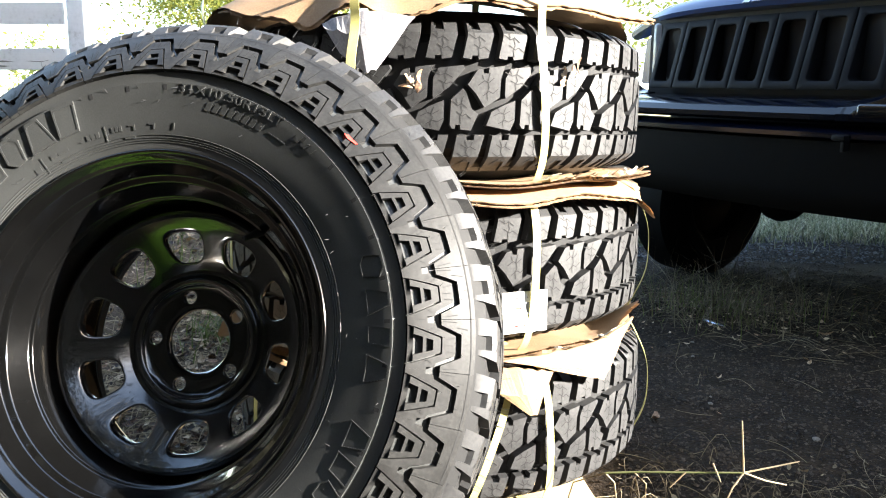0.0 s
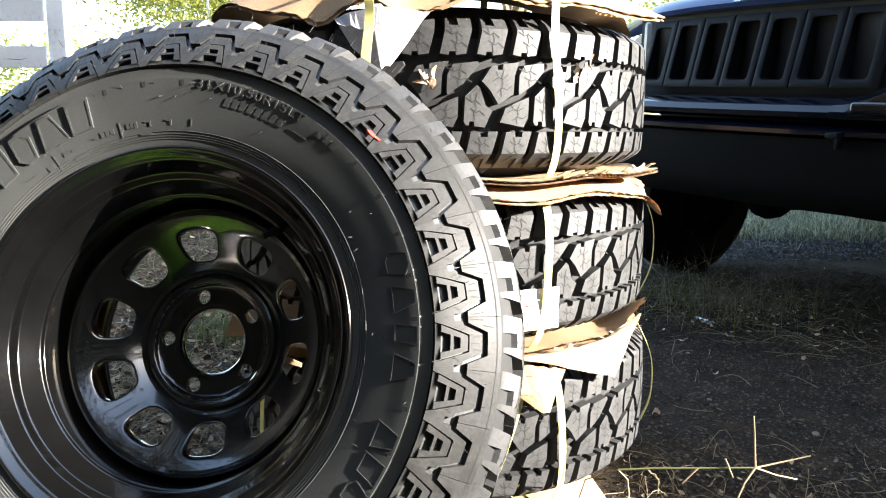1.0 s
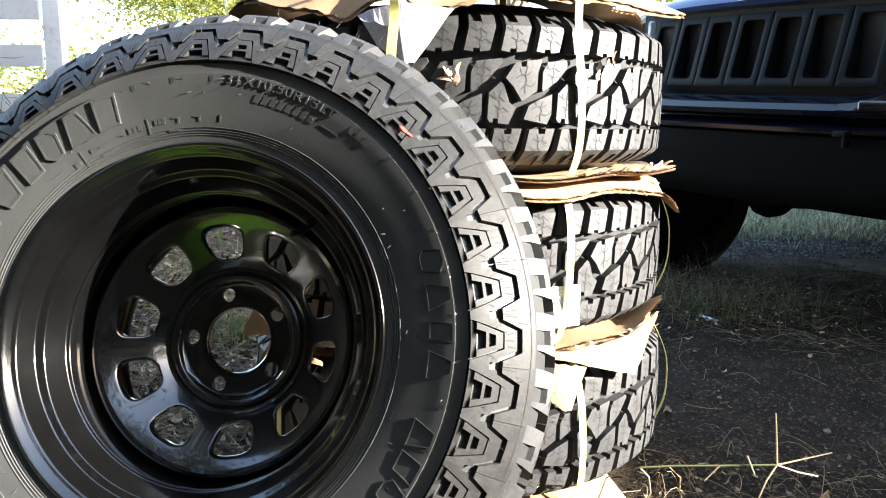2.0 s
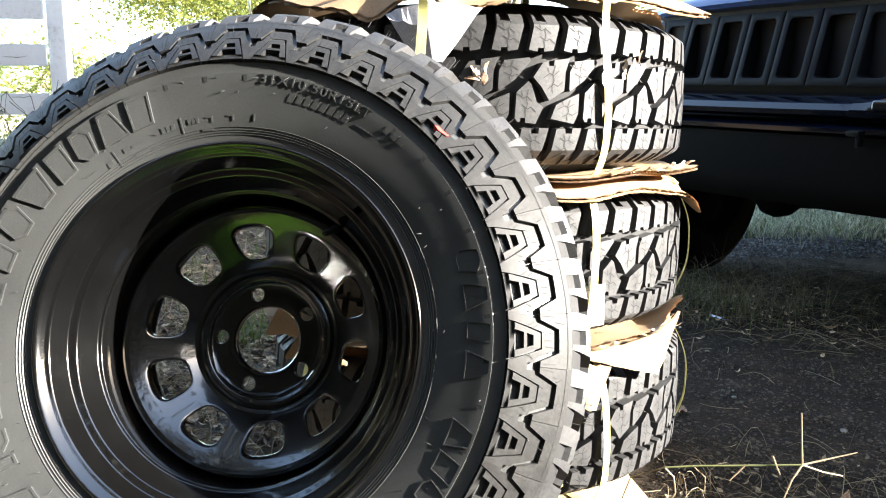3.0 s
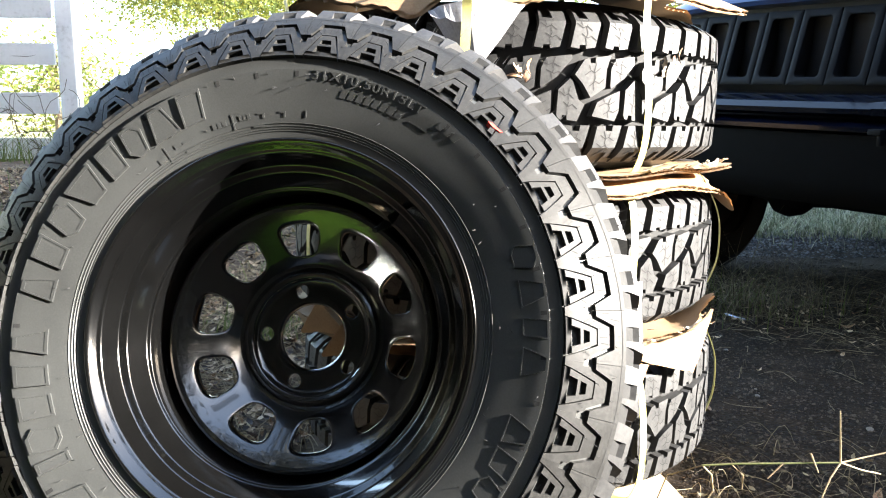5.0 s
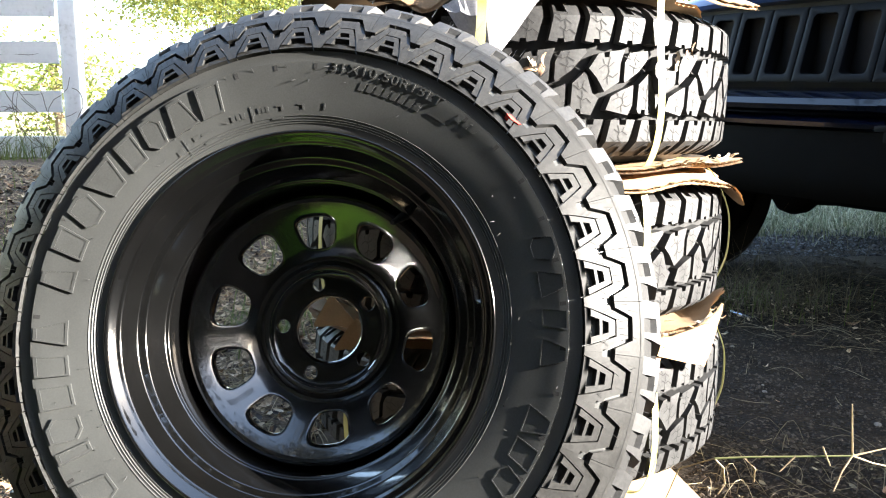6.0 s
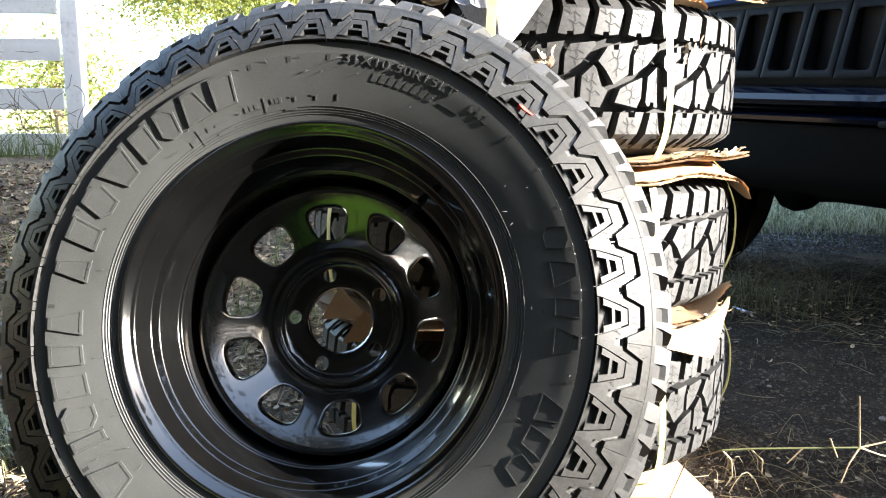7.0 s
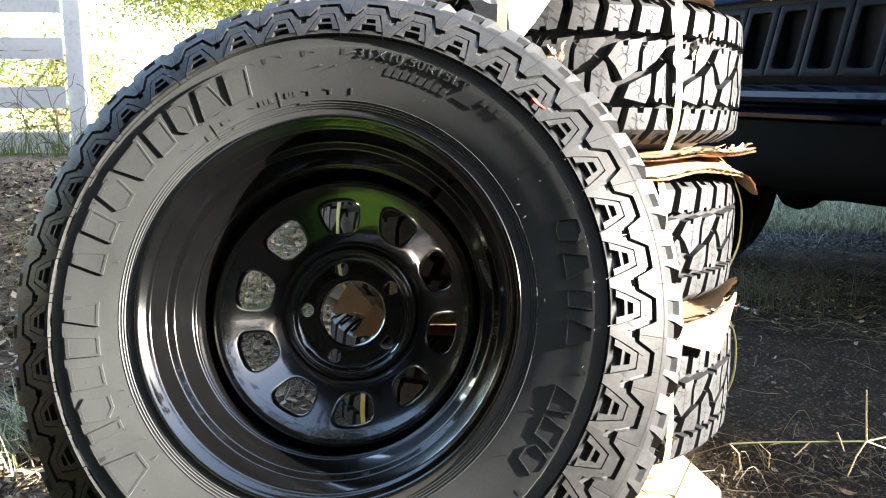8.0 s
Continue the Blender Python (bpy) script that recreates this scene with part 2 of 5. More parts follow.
def slab(bm, poly, at, low, high, taper=0.0, mat=0, step=None):
    """An outline raised from low to high on the curved surface at(u, v, height); the top drawn in by taper and cut fine by step so that it follows the curve."""
    flat = bmesh.new()
    flat.faces.new([flat.verts.new((u, v, 0)) for u, v in poly])
    for axis, d in enumerate(step or ()):
        vals = [p[axis] for p in poly]
        k0, k1 = math.ceil(min(vals) / d + 1e-6), math.floor(max(vals) / d - 1e-6)
        for k in range(k0, k1 + 1):
            co, no = Vector((0, 0, 0)), Vector((0, 0, 0))
            co[axis], no[axis] = k * d, 1
            bmesh.ops.bisect_plane(flat, geom=flat.verts[:] + flat.edges[:] + flat.faces[:], plane_co=co, plane_no=no, dist=1e-7)
    cu, cv = sum(p[0] for p in poly) / len(poly), sum(p[1] for p in poly) / len(poly)
    top, base = {}, {}
    for v in flat.verts:
        u, w = v.co.x, v.co.y
        top[v] = bm.verts.new(at(cu + (u - cu) * (1 - taper), cv + (w - cv) * (1 - taper), high))
        if v.is_boundary:
            base[v] = bm.verts.new(at(u, w, low))
    for f in flat.faces:
        bm.faces.new([top[v] for v in f.verts]).material_index = mat
    for e in flat.edges:
        if e.is_boundary:
            a, b = e.verts
            bm.faces.new((base[a], base[b], top[b], top[a])).material_index = mat
    flat.free()


def tread_at(u, w, h):
    return tread_point(u * PITCH, w, h)


def side_at(u, r, h):
    return side_point(u * PITCH, r, h)


def sipe(bm, pts, at, high, half=0.00055):
    """Thin dark zigzag strip laid on a block for a slit's shade."""
    arc = 0.385 * PITCH
    for (u0, v0), (u1, v1) in zip(pts, pts[1:]):
        du, dv = (u1 - u0) * arc, v1 - v0
        ln = math.hypot(du, dv)
        nu, nv = -dv / ln * half / arc, du / ln * half
        q = [bm.verts.new(at(u, v, high)) for u, v in ((u0 + nu, v0 + nv), (u0 - nu, v0 - nv), (u1 - nu, v1 - nv), (u1 + nu, v1 + nv))]
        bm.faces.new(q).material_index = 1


def zig(u, v, du, dv, turn=1):
    """Branching zigzag slits centred at (u, v), as cut across a tread block."""
    out = []
    for k, (s, e) in enumerate(((-1.45, 0.75), (-0.85, 1.4))):
        c = v + (k - 0.5) * dv * 0.95
        out.append([(u + s * du, c - 0.30 * dv * turn), (u + (s * 0.55 + e * 0.45 - 0.2) * du, c + 0.14 * dv * turn), (u + (s * 0.4 + e * 0.6) * du, c - 0.06 * dv * turn), (u + e * du, c + 0.36 * dv * turn)])
    out.append([(u - 0.30 * du, v + 1.25 * dv), (u + 0.06 * du, v + 0.45 * dv), (u - 0.14 * du, v - 0.10 * dv), (u + 0.18 * du, v - 0.55 * dv), (u + 0.06 * du, v - 1.25 * dv)])
    out.append([(u + 0.80 * du, v + 1.05 * dv), (u + 0.60 * du, v + 0.60 * dv)])
    return out


def block(name, poly, slits, n, depth=0.0155, floors=()):
    """A tread block for a tyre of n pitches; floors are shallow recesses cut into its edge."""
    at = lambda u, w, h: tread_point(u * 2 * math.pi / n, w, h)
    bm = bmesh.new()
    slab(bm, poly, at, -depth, 0, 0.02, step=(0.35, 0.012))
    for floor, low in floors:
        slab(bm, floor, at, -depth, -low, 0.0, step=(0.35, 0.012))
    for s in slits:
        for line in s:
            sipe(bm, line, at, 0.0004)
    return mesh_of(name, bm, RUBBER, RUBBER_DARK_AND_SHADE, angle=32)


T = TREAD_HALF
# outlines in pitches round the tyre and metres across it; u runs against the clock
SHOULDER_A = [(0.80, 0.050), (0.66, 0.080), (0.63, T), (0.57, T), (0.57, 0.089), (0.29, 0.088), (0.29, T), (-0.10, T), (-0.07, 0.080), (0.09, 0.050), (0.36, 0.048), (0.38, 0.053), (0.54, 0.053), (0.56, 0.048)]
NOTCH_A = [(0.57, T), (0.29, T), (0.29, 0.0885), (0.57, 0.0885)]
SHOULDER_B = [(-0.04, -0.054), (-0.30, -0.0535), (-0.32, -0.0605), (-0.52, -0.0605), (-0.54, -0.053), (-0.82, -0.053), (-0.72, -0.072), (-0.50, -T), (-0.43, -T), (-0.44, -0.091), (-0.18, -0.091), (-0.16, -T), (0.18, -T), (0.06, -0.078)]
TIE_B = [(0.17, -T), (0.51, -T), (0.46, -0.099), (0.14, -0.099)]
NOTCH_B = [(-0.43, -T), (-0.43, -0.0905), (-0.17, -0.0905), (-0.17, -T)]
CHEVRON = [(0.40, 0.0345), (0.24, 0.0365), (0.22, 0.0300), (0.08, 0.0300), (0.06, 0.0380), (-0.40, 0.041), (-0.27, 0.022), (-0.24, -0.003), (0.20, -0.017), (0.44, 0.002), (0.67, 0.0145)]
WEDGE = [(-0.55, 0.037), (-1.24, 0.041), (-1.27, 0.036), (-0.84, 0.011), (-0.40, -0.004), (-0.38, 0.000), (-0.40, 0.023)]
LOWER = [(0.80, 0.010), (0.71, 0.006), (0.55, -0.018), (0.36, -0.025), (0.57, -0.048), (0.86, -0.0465), (0.87, -0.0400), (1.00, -0.0395), (1.02, -0.0455), (1.10, -0.045), (1.16, -0.040), (1.12, -0.005)]
KITE = [(-0.70, -0.006), (-0.69, -0.034), (-0.56, -0.048), (0.15, -0.041), (0.00, -0.022), (-0.30, -0.014)]


def shoulder_meshes(n):
    """The two shoulder blocks, one of each to a pitch."""
    return [(block("shoulder_block", SHOULDER_A, [zig(0.34, 0.070, 0.20, 0.014)], n, floors=[(NOTCH_A, 0.0095)]), 1), (block("shoulder_block", SHOULDER_B, [zig(-0.32, -0.076, -0.19, 0.012, -1)], n, floors=[(NOTCH_B, 0.0070), (TIE_B, 0.0045)]), 1)]


def middle_meshes(n):
    """The four middle blocks, one of each to two pitches."""
    return [(block("middle_block", CHEVRON, [zig(0.10, 0.012, 0.20, 0.015, -1)], n), 2), (block("middle_block", WEDGE, [zig(-0.72, 0.022, 0.24, 0.012)], n), 2),
            (block("middle_block", LOWER, [zig(0.84, -0.020, 0.18, 0.015)], n), 2), (block("middle_block", KITE, [zig(-0.36, -0.029, 0.22, 0.011, -1)], n), 2)]


def tire_profile():
    front = SIDE + [(0.3645, -0.0880)]
    mid = [(crown(w) - 0.0155, w) for w in (-0.080, -0.07, -0.05, -0.03, 0.0, 0.03, 0.05, 0.07, 0.080)]
    back = [(r, -w) for r, w in reversed(front)]
    inner = [(0.200, 0.088), (0.235, 0.108), (0.290, 0.116), (0.330, 0.102), (0.346, 0.08), (0.362, 0.0), (0.346, -0.08), (0.330, -0.102), (0.290, -0.116), (0.235, -0.108), (0.200, -0.088)]
    return front + mid + back + inner


def carcass(wide=1.0):
    bm = revolve([(r, w * wide) for r, w in tire_profile()], 132, closed=True)
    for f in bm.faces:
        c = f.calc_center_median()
        # Tread floor between the blocks takes the dark colour, as painted groove shade.
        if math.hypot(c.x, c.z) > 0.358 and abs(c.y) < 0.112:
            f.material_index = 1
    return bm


CARCASS = mesh_of("tire", carcass(), RUBBER_SIDE, RUBBER_DARK_AND_SHADE)
FLAT_CARCASS = mesh_of("tire", carcass(0.90), RUBBER_SIDE, RUBBER_DARK_AND_SHADE)      # unmounted, pressed flat in the stack


def dress_tire(tire, blocks, n, spin=0.0, wide=1.0):
    """Tread blocks round a tyre of n pitches."""
    for me, every in blocks:
        for k in range(n // every):
            part_mesh("tread_block", me, tire, "", Matrix.Rotation(-(k * every * 2 * math.pi / n + spin), 4, 'Y') @ Matrix.Diagonal((0.9 + 0.1 * wide, wide, 0.9 + 0.1 * wide, 1)))


def side_lug_meshes():
    """One pitch of the shoulder relief, centred on an A-shaped lug: the lug, the stepped ridge that wraps it, and the outer lug beyond the zigzag groove."""
    out, slits = [], []
    spread = lambda r: 0.2954 + (r - 0.2926) * 1.12

    def lug(name, slabs, mat=RUBBER_LUG, cuts=()):
        bm = bmesh.new()
        for poly, h, taper in slabs:
            slab(bm, [(u, spread(r)) for u, r in poly], side_at, -0.002, h, taper, step=(0.3, 0.012))
        bmesh.ops.remove_doubles(bm, verts=bm.verts[:], dist=1e-5)
        slits.extend([([(u, spread(r)) for u, r in line], h) for line, h in cuts])
        out.append(mesh_of(name, bm, mat, angle=32))

    R0, R1, R2, R3, R4 = 0.2926, 0.2962, 0.3045, 0.3072, 0.3130      # base bar, lower hole, cross bar, upper hole
    edge = lambda r: 0.385 - (r - R0) * 9.2                          # half width of the A
    leg = lambda r: edge(r) - 0.145 + (r - R0) * 2.2
    top = 0.3192
    frame_h = 0.0060
    slabs = [([(-edge(R0), R0), (edge(R0), R0), (edge(R1), R1), (-edge(R1), R1)], frame_h, 0.0),
             ([(-leg(R2), R2), (leg(R2), R2), (leg(R3), R3), (-leg(R3), R3)], frame_h, 0.0),
             ([(-edge(R4), R4), (edge(R4), R4), (edge(top), top), (-edge(top), top)], frame_h, 0.0)]
    for sgn in (-1, 1):
        slabs.append(([(sgn * edge(R1), R1), (sgn * leg(R1), R1), (sgn * leg(R4), R4), (sgn * edge(R4), R4)], frame_h, 0.0))
    lug("sidewall_lug", slabs)
    g = 0.024
    ridge = [(-0.4995, R0), (-edge(R0) - g, R0), (-edge(top) - g, top + 0.0016), (edge(top) + g, top + 0.0016), (edge(R0) + g, R0), (0.4995, R0), (0.4995, 0.3085), (0.432, 0.3085), (0.430, 0.3150),
             (0.345, 0.3162), (0.185, 0.3318), (-0.185, 0.3318), (-0.345, 0.3162), (-0.430, 0.3150), (-0.432, 0.3085), (-0.4995, 0.3085)]
    lug("sidewall_lug", [(ridge, 0.0056, 0.0)], cuts=[([(0.0, 0.3225), (0.0, 0.3300)], 0.0059), ([(-0.11, 0.3240), (-0.13, 0.3310)], 0.0059), ([(0.12, 0.3240), (0.15, 0.3310)], 0.0059), ([(0.29, 0.3085), (0.35, 0.3140)], 0.0059), ([(-0.29, 0.3085), (-0.36, 0.3130)], 0.0059),
                                                     ([(0.30, 0.3180), (0.24, 0.3130)], 0.0059)])
    outer = [(-0.495, 0.3200), (-0.390, 0.3200), (-0.215, 0.3366), (0.215, 0.3366), (0.390, 0.3200), (0.495, 0.3200), (0.495, 0.3490), (-0.495, 0.3490)]
    lug("sidewall_lug", [(outer, 0.0058, 0.0)], cuts=[([(0.46, 0.3215), (0.44, 0.3330)], 0.0061), ([(-0.45, 0.3230), (-0.42, 0.3340)], 0.0061), ([(-0.495, 0.3448), (-0.2, 0.3450), (0.1, 0.3448), (0.495, 0.3448)], 0.0061), ([(0.02, 0.3400), (0.05, 0.3445)], 0.0061), ([(0.34, 0.3330), (0.30, 0.3420)], 0.0061)])
    slits.extend([([(0.47 + 0.03 * k, 0.2730), (0.47 + 0.03 * k, 0.2790)], 0.0004) for k in range(3)])      # dark strips for the shaded notches in the sidewall's edge
    return out, slits


# ---- ground ----
def rise(x, y):
    """Height of the ground: level by the car, climbing to the fence."""
    t = min(1.0, max(0.0, (y - 1.3 - 0.55 * (x + 0.6)) / 3.6))
    s = t * t * (3 - 2 * t)
    side = min(1.0, max(0.0, (0.9 - x) / 1.6))
    return 0.43 * s * side * side * (3 - 2 * side)


def ground_z(x, y):
    near = math.exp(-((x + 0.1) ** 2 + (y - 1.2) ** 2) / 0.6)
    return rise(x, y) + (1 - near) * (0.020 * noise.noise((x * 1.3, y * 1.3, 0)) + 0.010 * noise.noise((x * 5, y * 5, 3))) + 0.004 * noise.noise((x * 14, y * 14, 5)) - 0.004


def axis_steps():
    near = [-3.5 + 0.05 * i for i in range(141)]
    far = [3.7, 4.0, 4.5, 5.2, 6, 7, 8.5, 10.5, 13, 17, 23, 32, 50, 80, 140, 260, 500, 1200, 3000]
    return [-v for v in reversed(far)] + near + far


def build_ground():
    bm = bmesh.new()
    xs, ys = axis_steps(), [v + 2.2 for v in axis_steps()]
    rows = [[bm.verts.new((x, y, ground_z(x, y))) for x in xs] for y in ys]
    for a, b, y in zip(rows, rows[1:], ys):
        for i in range(len(xs) - 1):
            f = bm.faces.new((a[i], a[i + 1], b[i + 1], b[i]))
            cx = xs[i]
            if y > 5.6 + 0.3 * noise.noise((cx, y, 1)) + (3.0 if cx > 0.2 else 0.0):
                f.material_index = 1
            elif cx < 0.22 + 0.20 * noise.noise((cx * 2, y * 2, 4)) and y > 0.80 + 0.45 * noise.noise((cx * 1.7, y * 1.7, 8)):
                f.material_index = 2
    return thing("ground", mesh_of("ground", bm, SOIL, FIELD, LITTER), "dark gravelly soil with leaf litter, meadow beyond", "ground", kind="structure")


build_ground()


# ---- the leaning wheel ----
WHEEL = pose(-0.315, 0.858, 0.392, -18.2, 0, -7.6)
HOLES = 10


def disc_w(r):
    """Offset of the disc's face at radius r."""
    pts = [(0.040, 0.040), (0.0425, 0.0365), (0.046, 0.036), (0.0665, 0.036), (0.0700, 0.0345), (0.0725, 0.0290), (0.0775, 0.0270), (0.0815, 0.0285), (0.0850, 0.0325), (0.0895, 0.0310), (0.0955, 0.0255), (0.1015, 0.0200),
           (0.1215, 0.0045), (0.1415, -0.0115), (0.1490, -0.0165), (0.1535, -0.0180), (0.1570, -0.0165), (0.1595, -0.0110), (0.1612, -0.0020), (0.1626, 0.0120)]
    for (r0, w0), (r1, w1) in zip(pts, pts[1:]):
        if r0 <= r <= r1:
            t = (r - r0) / (r1 - r0)
            t = t * t * (3 - 2 * t) if r0 in (0.0700, 0.0815) else t
            return w0 + (w1 - w0) * t
    return pts[-1][1] if r > 0.1 else pts[0][1]


def sector_plate(bm, n, r0, r1, hole, wfun, spin, lip):
    """A ring of n equal sectors, each with a hole of the given outline (angle, radius) in it."""
    K = len(hole)
    half = math.pi / n
    for s in range(n):
        mid = spin + 2 * math.pi * s / n
        outer = []
        q = K // 4
        for i in range(K):
            side, t = i // q, (i % q) / q
            outer.append([(half - 2 * half * t, r1), (-half, r1 + (r0 - r1) * t), (-half + 2 * half * t, r0), (half, r0 + (r1 - r0) * t)][side])
        loops = []
        for near in (None, 0.6, 0.3, 0.0034, 0.0024, 0.0015, 0.0007, 0.0002, 0.0):
            loop = []
            for (a0, b0), (a1, b1) in zip(outer, hole):
                span = math.hypot((a1 - a0) * b1, b1 - b0)
                f = 0.0 if near is None else 1 - near if near > 0.1 else max(0.75, 1 - near / span)
                a, r = a0 + (a1 - a0) * f, b0 + (b1 - b0) * f
                d = max(0.0, lip - (1 - f) * span)                  # rolled edge round the window
                roll = lip - math.sqrt(max(0.0, lip * lip - d * d)) if lip else 0
                loop.append(bm.verts.new((r * math.cos(mid + a), wfun(r) + roll, r * math.sin(mid + a))))
            loops.append(loop)
        back = [bm.verts.new((v.co.x * 1.0, v.co.y + 0.005, v.co.z)) for v in loops[-1]]
        loops.append(back)
        for a, b in zip(loops, loops[1:]):
            for i in range(K):
                j = (i + 1) % K
                bm.faces.new((a[i], a[j], b[j], b[i]))


def d_hole():
    """Rounded D outline of a wheel window: 32 points as (angle, radius) from its upper left round to the left."""
    out = []
    for i in range(32):
        ph = math.pi * 0.75 - 2 * math.pi * i / 32
        e = 0.62
        cx = math.copysign(abs(math.cos(ph)) ** e, math.cos(ph))
        cy = math.copysign(abs(math.sin(ph)) ** e, math.sin(ph))
        r = 0.1172 + 0.0176 * cy
        wide = 0.0198 + 0.0046 * cy
        out.append((-wide * cx / r * 1.12, r))
    return out


def c_hole(r, rad, k=32):
    return [(-rad * math.cos(math.pi * 0.75 - 2 * math.pi * i / k) / r, r + rad * math.sin(math.pi * 0.75 - 2 * math.pi * i / k)) for i in range(k)]


def stepped(points, f):
    """A pressed profile: straight runs between the points, their corners rounded over the length f."""
    out = [points[0]]
    for a, b, c in zip(points, points[1:], points[2:]):
        a, b, c = Vector(a), Vector(b), Vector(c)
        u, v = (a - b).normalized(), (c - b).normalized()
        out.append(tuple(b + u * f * 1.5))
        for k in range(6):
            t = k / 5
            out.append(tuple((b + u * f) * (1 - t) ** 2 + b * 2 * t * (1 - t) + (b + v * f) * t * t))
        out.append(tuple(b + v * f * 1.5))
    return out + [points[-1]]


def build_rim(parent):
    barrel = smooth_profile([(0.2035, -0.0980), (0.2085, -0.1012), (0.2092, -0.1060), (0.2070, -0.1088), (0.2045, -0.1078), (0.2014, -0.1040), (0.1984, -0.1004)], 4)
    barrel += stepped([(0.1976, -0.0998), (0.1950, -0.0978), (0.1860, -0.0782), (0.1786, -0.0744), (0.1676, -0.0505), (0.1640, -0.0486), (0.1632, -0.0300)], 0.0015)
    barrel += smooth_profile([(0.1631, -0.0280), (0.1630, 0.0), (0.1628, 0.068), (0.1655, 0.077), (0.172, 0.084), (0.182, 0.091), (0.189, 0.099), (0.199, 0.106), (0.207, 0.112)], 4)
    barrel += [(0.209, 0.108), (0.193, 0.097), (0.185, 0.088), (0.174, 0.080), (0.167, 0.074), (0.1650, 0.064), (0.1652, 0.0), (0.166, -0.030), (0.169, -0.045), (0.179, -0.056), (0.186, -0.070), (0.191, -0.085), (0.198, -0.098)]
    rim = part("rim", revolve(barrel, 144), BLACK_BARREL_SHADED, parent, "black gloss-painted steel wheel rim")
    bm = bmesh.new()
    sector_plate(bm, HOLES, 0.0895, 0.1490, d_hole(), disc_w, math.radians(25), 0.0030)
    sector_plate(bm, 5, 0.0425, 0.0715, c_hole(0.05715, 0.0083), disc_w, math.radians(106), 0.0010)
    revolve([(r, disc_w(r)) for r in (0.040, 0.041, 0.0425)], 120, bm)
    revolve([(0.040, 0.040), (0.040, 0.046)], 120, bm)
    revolve([(0.0715 + 0.0012 * i, disc_w(0.0715 + 0.0012 * i)) for i in range(16)], 120, bm)
    revolve([(0.149 + 0.0005 * i, disc_w(0.149 + 0.0005 * i)) for i in range(28)] + [(0.1629, 0.016)], 120, bm)
    bmesh.ops.remove_doubles(bm, verts=bm.verts[:], dist=0.0004)
    part("wheel_disc", bm, BLACK_GLOSS, rim, "black steel disc with ten windows", angle=50)
    # valve stem on the barrel
    bm = revolve([(0.0, -0.034), (0.0028, -0.034), (0.0034, -0.030), (0.0034, -0.020), (0.0050, -0.016), (0.0055, 0.0), (0.008, 0.004)], 16)
    a = math.radians(52)
    part("valve_stem", bm, RUBBER_DARK_AND_SHADE, rim, "black rubber valve stem", Matrix.Translation((0.166 * math.cos(a), -0.034, 0.166 * math.sin(a))) @ Matrix.Rotation(-a, 4, 'Y') @ Matrix.Rotation(radians(-35), 4, 'Z'))
    return rim


def build_wheel():
    w = new("mounted_wheel")
    w.matrix_world = WHEEL
    tagged(w, "new all-terrain tire on a black steel rim leaning on stacked tires", "wheel")
    tire = part_mesh("tire", CARCASS, w, "black rubber tire with chunky shoulder lugs", Matrix.Translation((0, 0.022, 0)))
    first = radians(0.42)
    dress_tire(tire, shoulder_meshes(N_PITCH), N_PITCH, first + 0.39 * PITCH, 0.89)
    dress_tire(tire, middle_meshes(40), 40, 0.0, 0.89)
    lugs, slits = side_lug_meshes()
    bm = bmesh.new()
    for k in range(N_PITCH):
        for me in lugs:
            part_mesh("sidewall_lug", me, tire, "", Matrix.Rotation(-(k * PITCH + first), 4, 'Y'))
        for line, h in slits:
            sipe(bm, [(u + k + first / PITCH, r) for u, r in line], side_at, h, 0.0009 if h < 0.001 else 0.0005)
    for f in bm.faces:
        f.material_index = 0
    tagged(part("lug_slit", bm, RUBBER_DARK_AND_SHADE, tire, "fine dark strips standing for shaded slits in shoulder lugs", smooth=False), kind="stuff")
    build_rim(w)
    return tire


WHEEL_TIRE = build_wheel()


def arc_slab(bm, a_mid, a_half, r0, r1, h, slant=0.0, low=-0.0008, mat=0):
    """A raised block on the sidewall between two radii; angles in degrees."""
    poly = [(a_mid + a_half - slant, r0), (a_mid - a_half - slant, r0), (a_mid - a_half + slant, r1), (a_mid + a_half + slant, r1)]
    slab(bm, [(radians(a) / PITCH, r) for a, r in poly], side_at, low, h, 0.0, mat, step=(0.25, 0.02))


MARKS = {"slant": [(-1, 0), (0.7, 0), (1, 1), (-0.7, 1)], "wedge": [(-1, 0), (1, 0), (0.45, 1), (-0.45, 1)], "fan": [(-0.55, 0), (0.55, 0), (1, 1), (-1, 1)],
         "six": [(-1, 0.25), (-0.4, 0), (0.6, 0), (1, 0.75), (0.4, 1), (-0.6, 1)]}


def outlined(tire, a, half, r0, r1, shape, h=0.0026, sunk=0.0005, line=0.0026):
    """A plain raised outline, the size of one large mark, round a sunk middle."""
    mid = (r0 + r1) / 2
    wide, tall = radians(half) * mid, r1 - r0
    loop = [(x * wide, y * tall) for x, y in MARKS[shape]]
    loop = [(p[0] + (q[0] - p[0]) * t / 4, p[1] + (q[1] - p[1]) * t / 4) for p, q in zip(loop, loop[1:] + loop[:1]) for t in range(4)]
    cy = tall / 2
    k_in = (1 - line / wide, 1 - 2 * line / tall)
    inner = [(x * k_in[0], cy + (y - cy) * k_in[1]) for x, y in loop]
    on = lambda q, z: bm.verts.new(side_point(radians(a) - q[0] / mid, r0 + q[1], z))
    bm = bmesh.new()
    rows = [[on(q, z) for q in ring] for ring, z in ((loop, -0.001), (loop, h), (inner, h), (inner, h - sunk))]
    n = len(loop)
    for u, v in zip(rows, rows[1:]):
        for k in range(n):
            q = (k + 1) % n
            bm.faces.new((u[k], u[q], v[q], v[k]))
    bm.faces.new(rows[-1])
    part("raised_mark", bm, RUBBER_SIDE, tire, "", smooth=False)


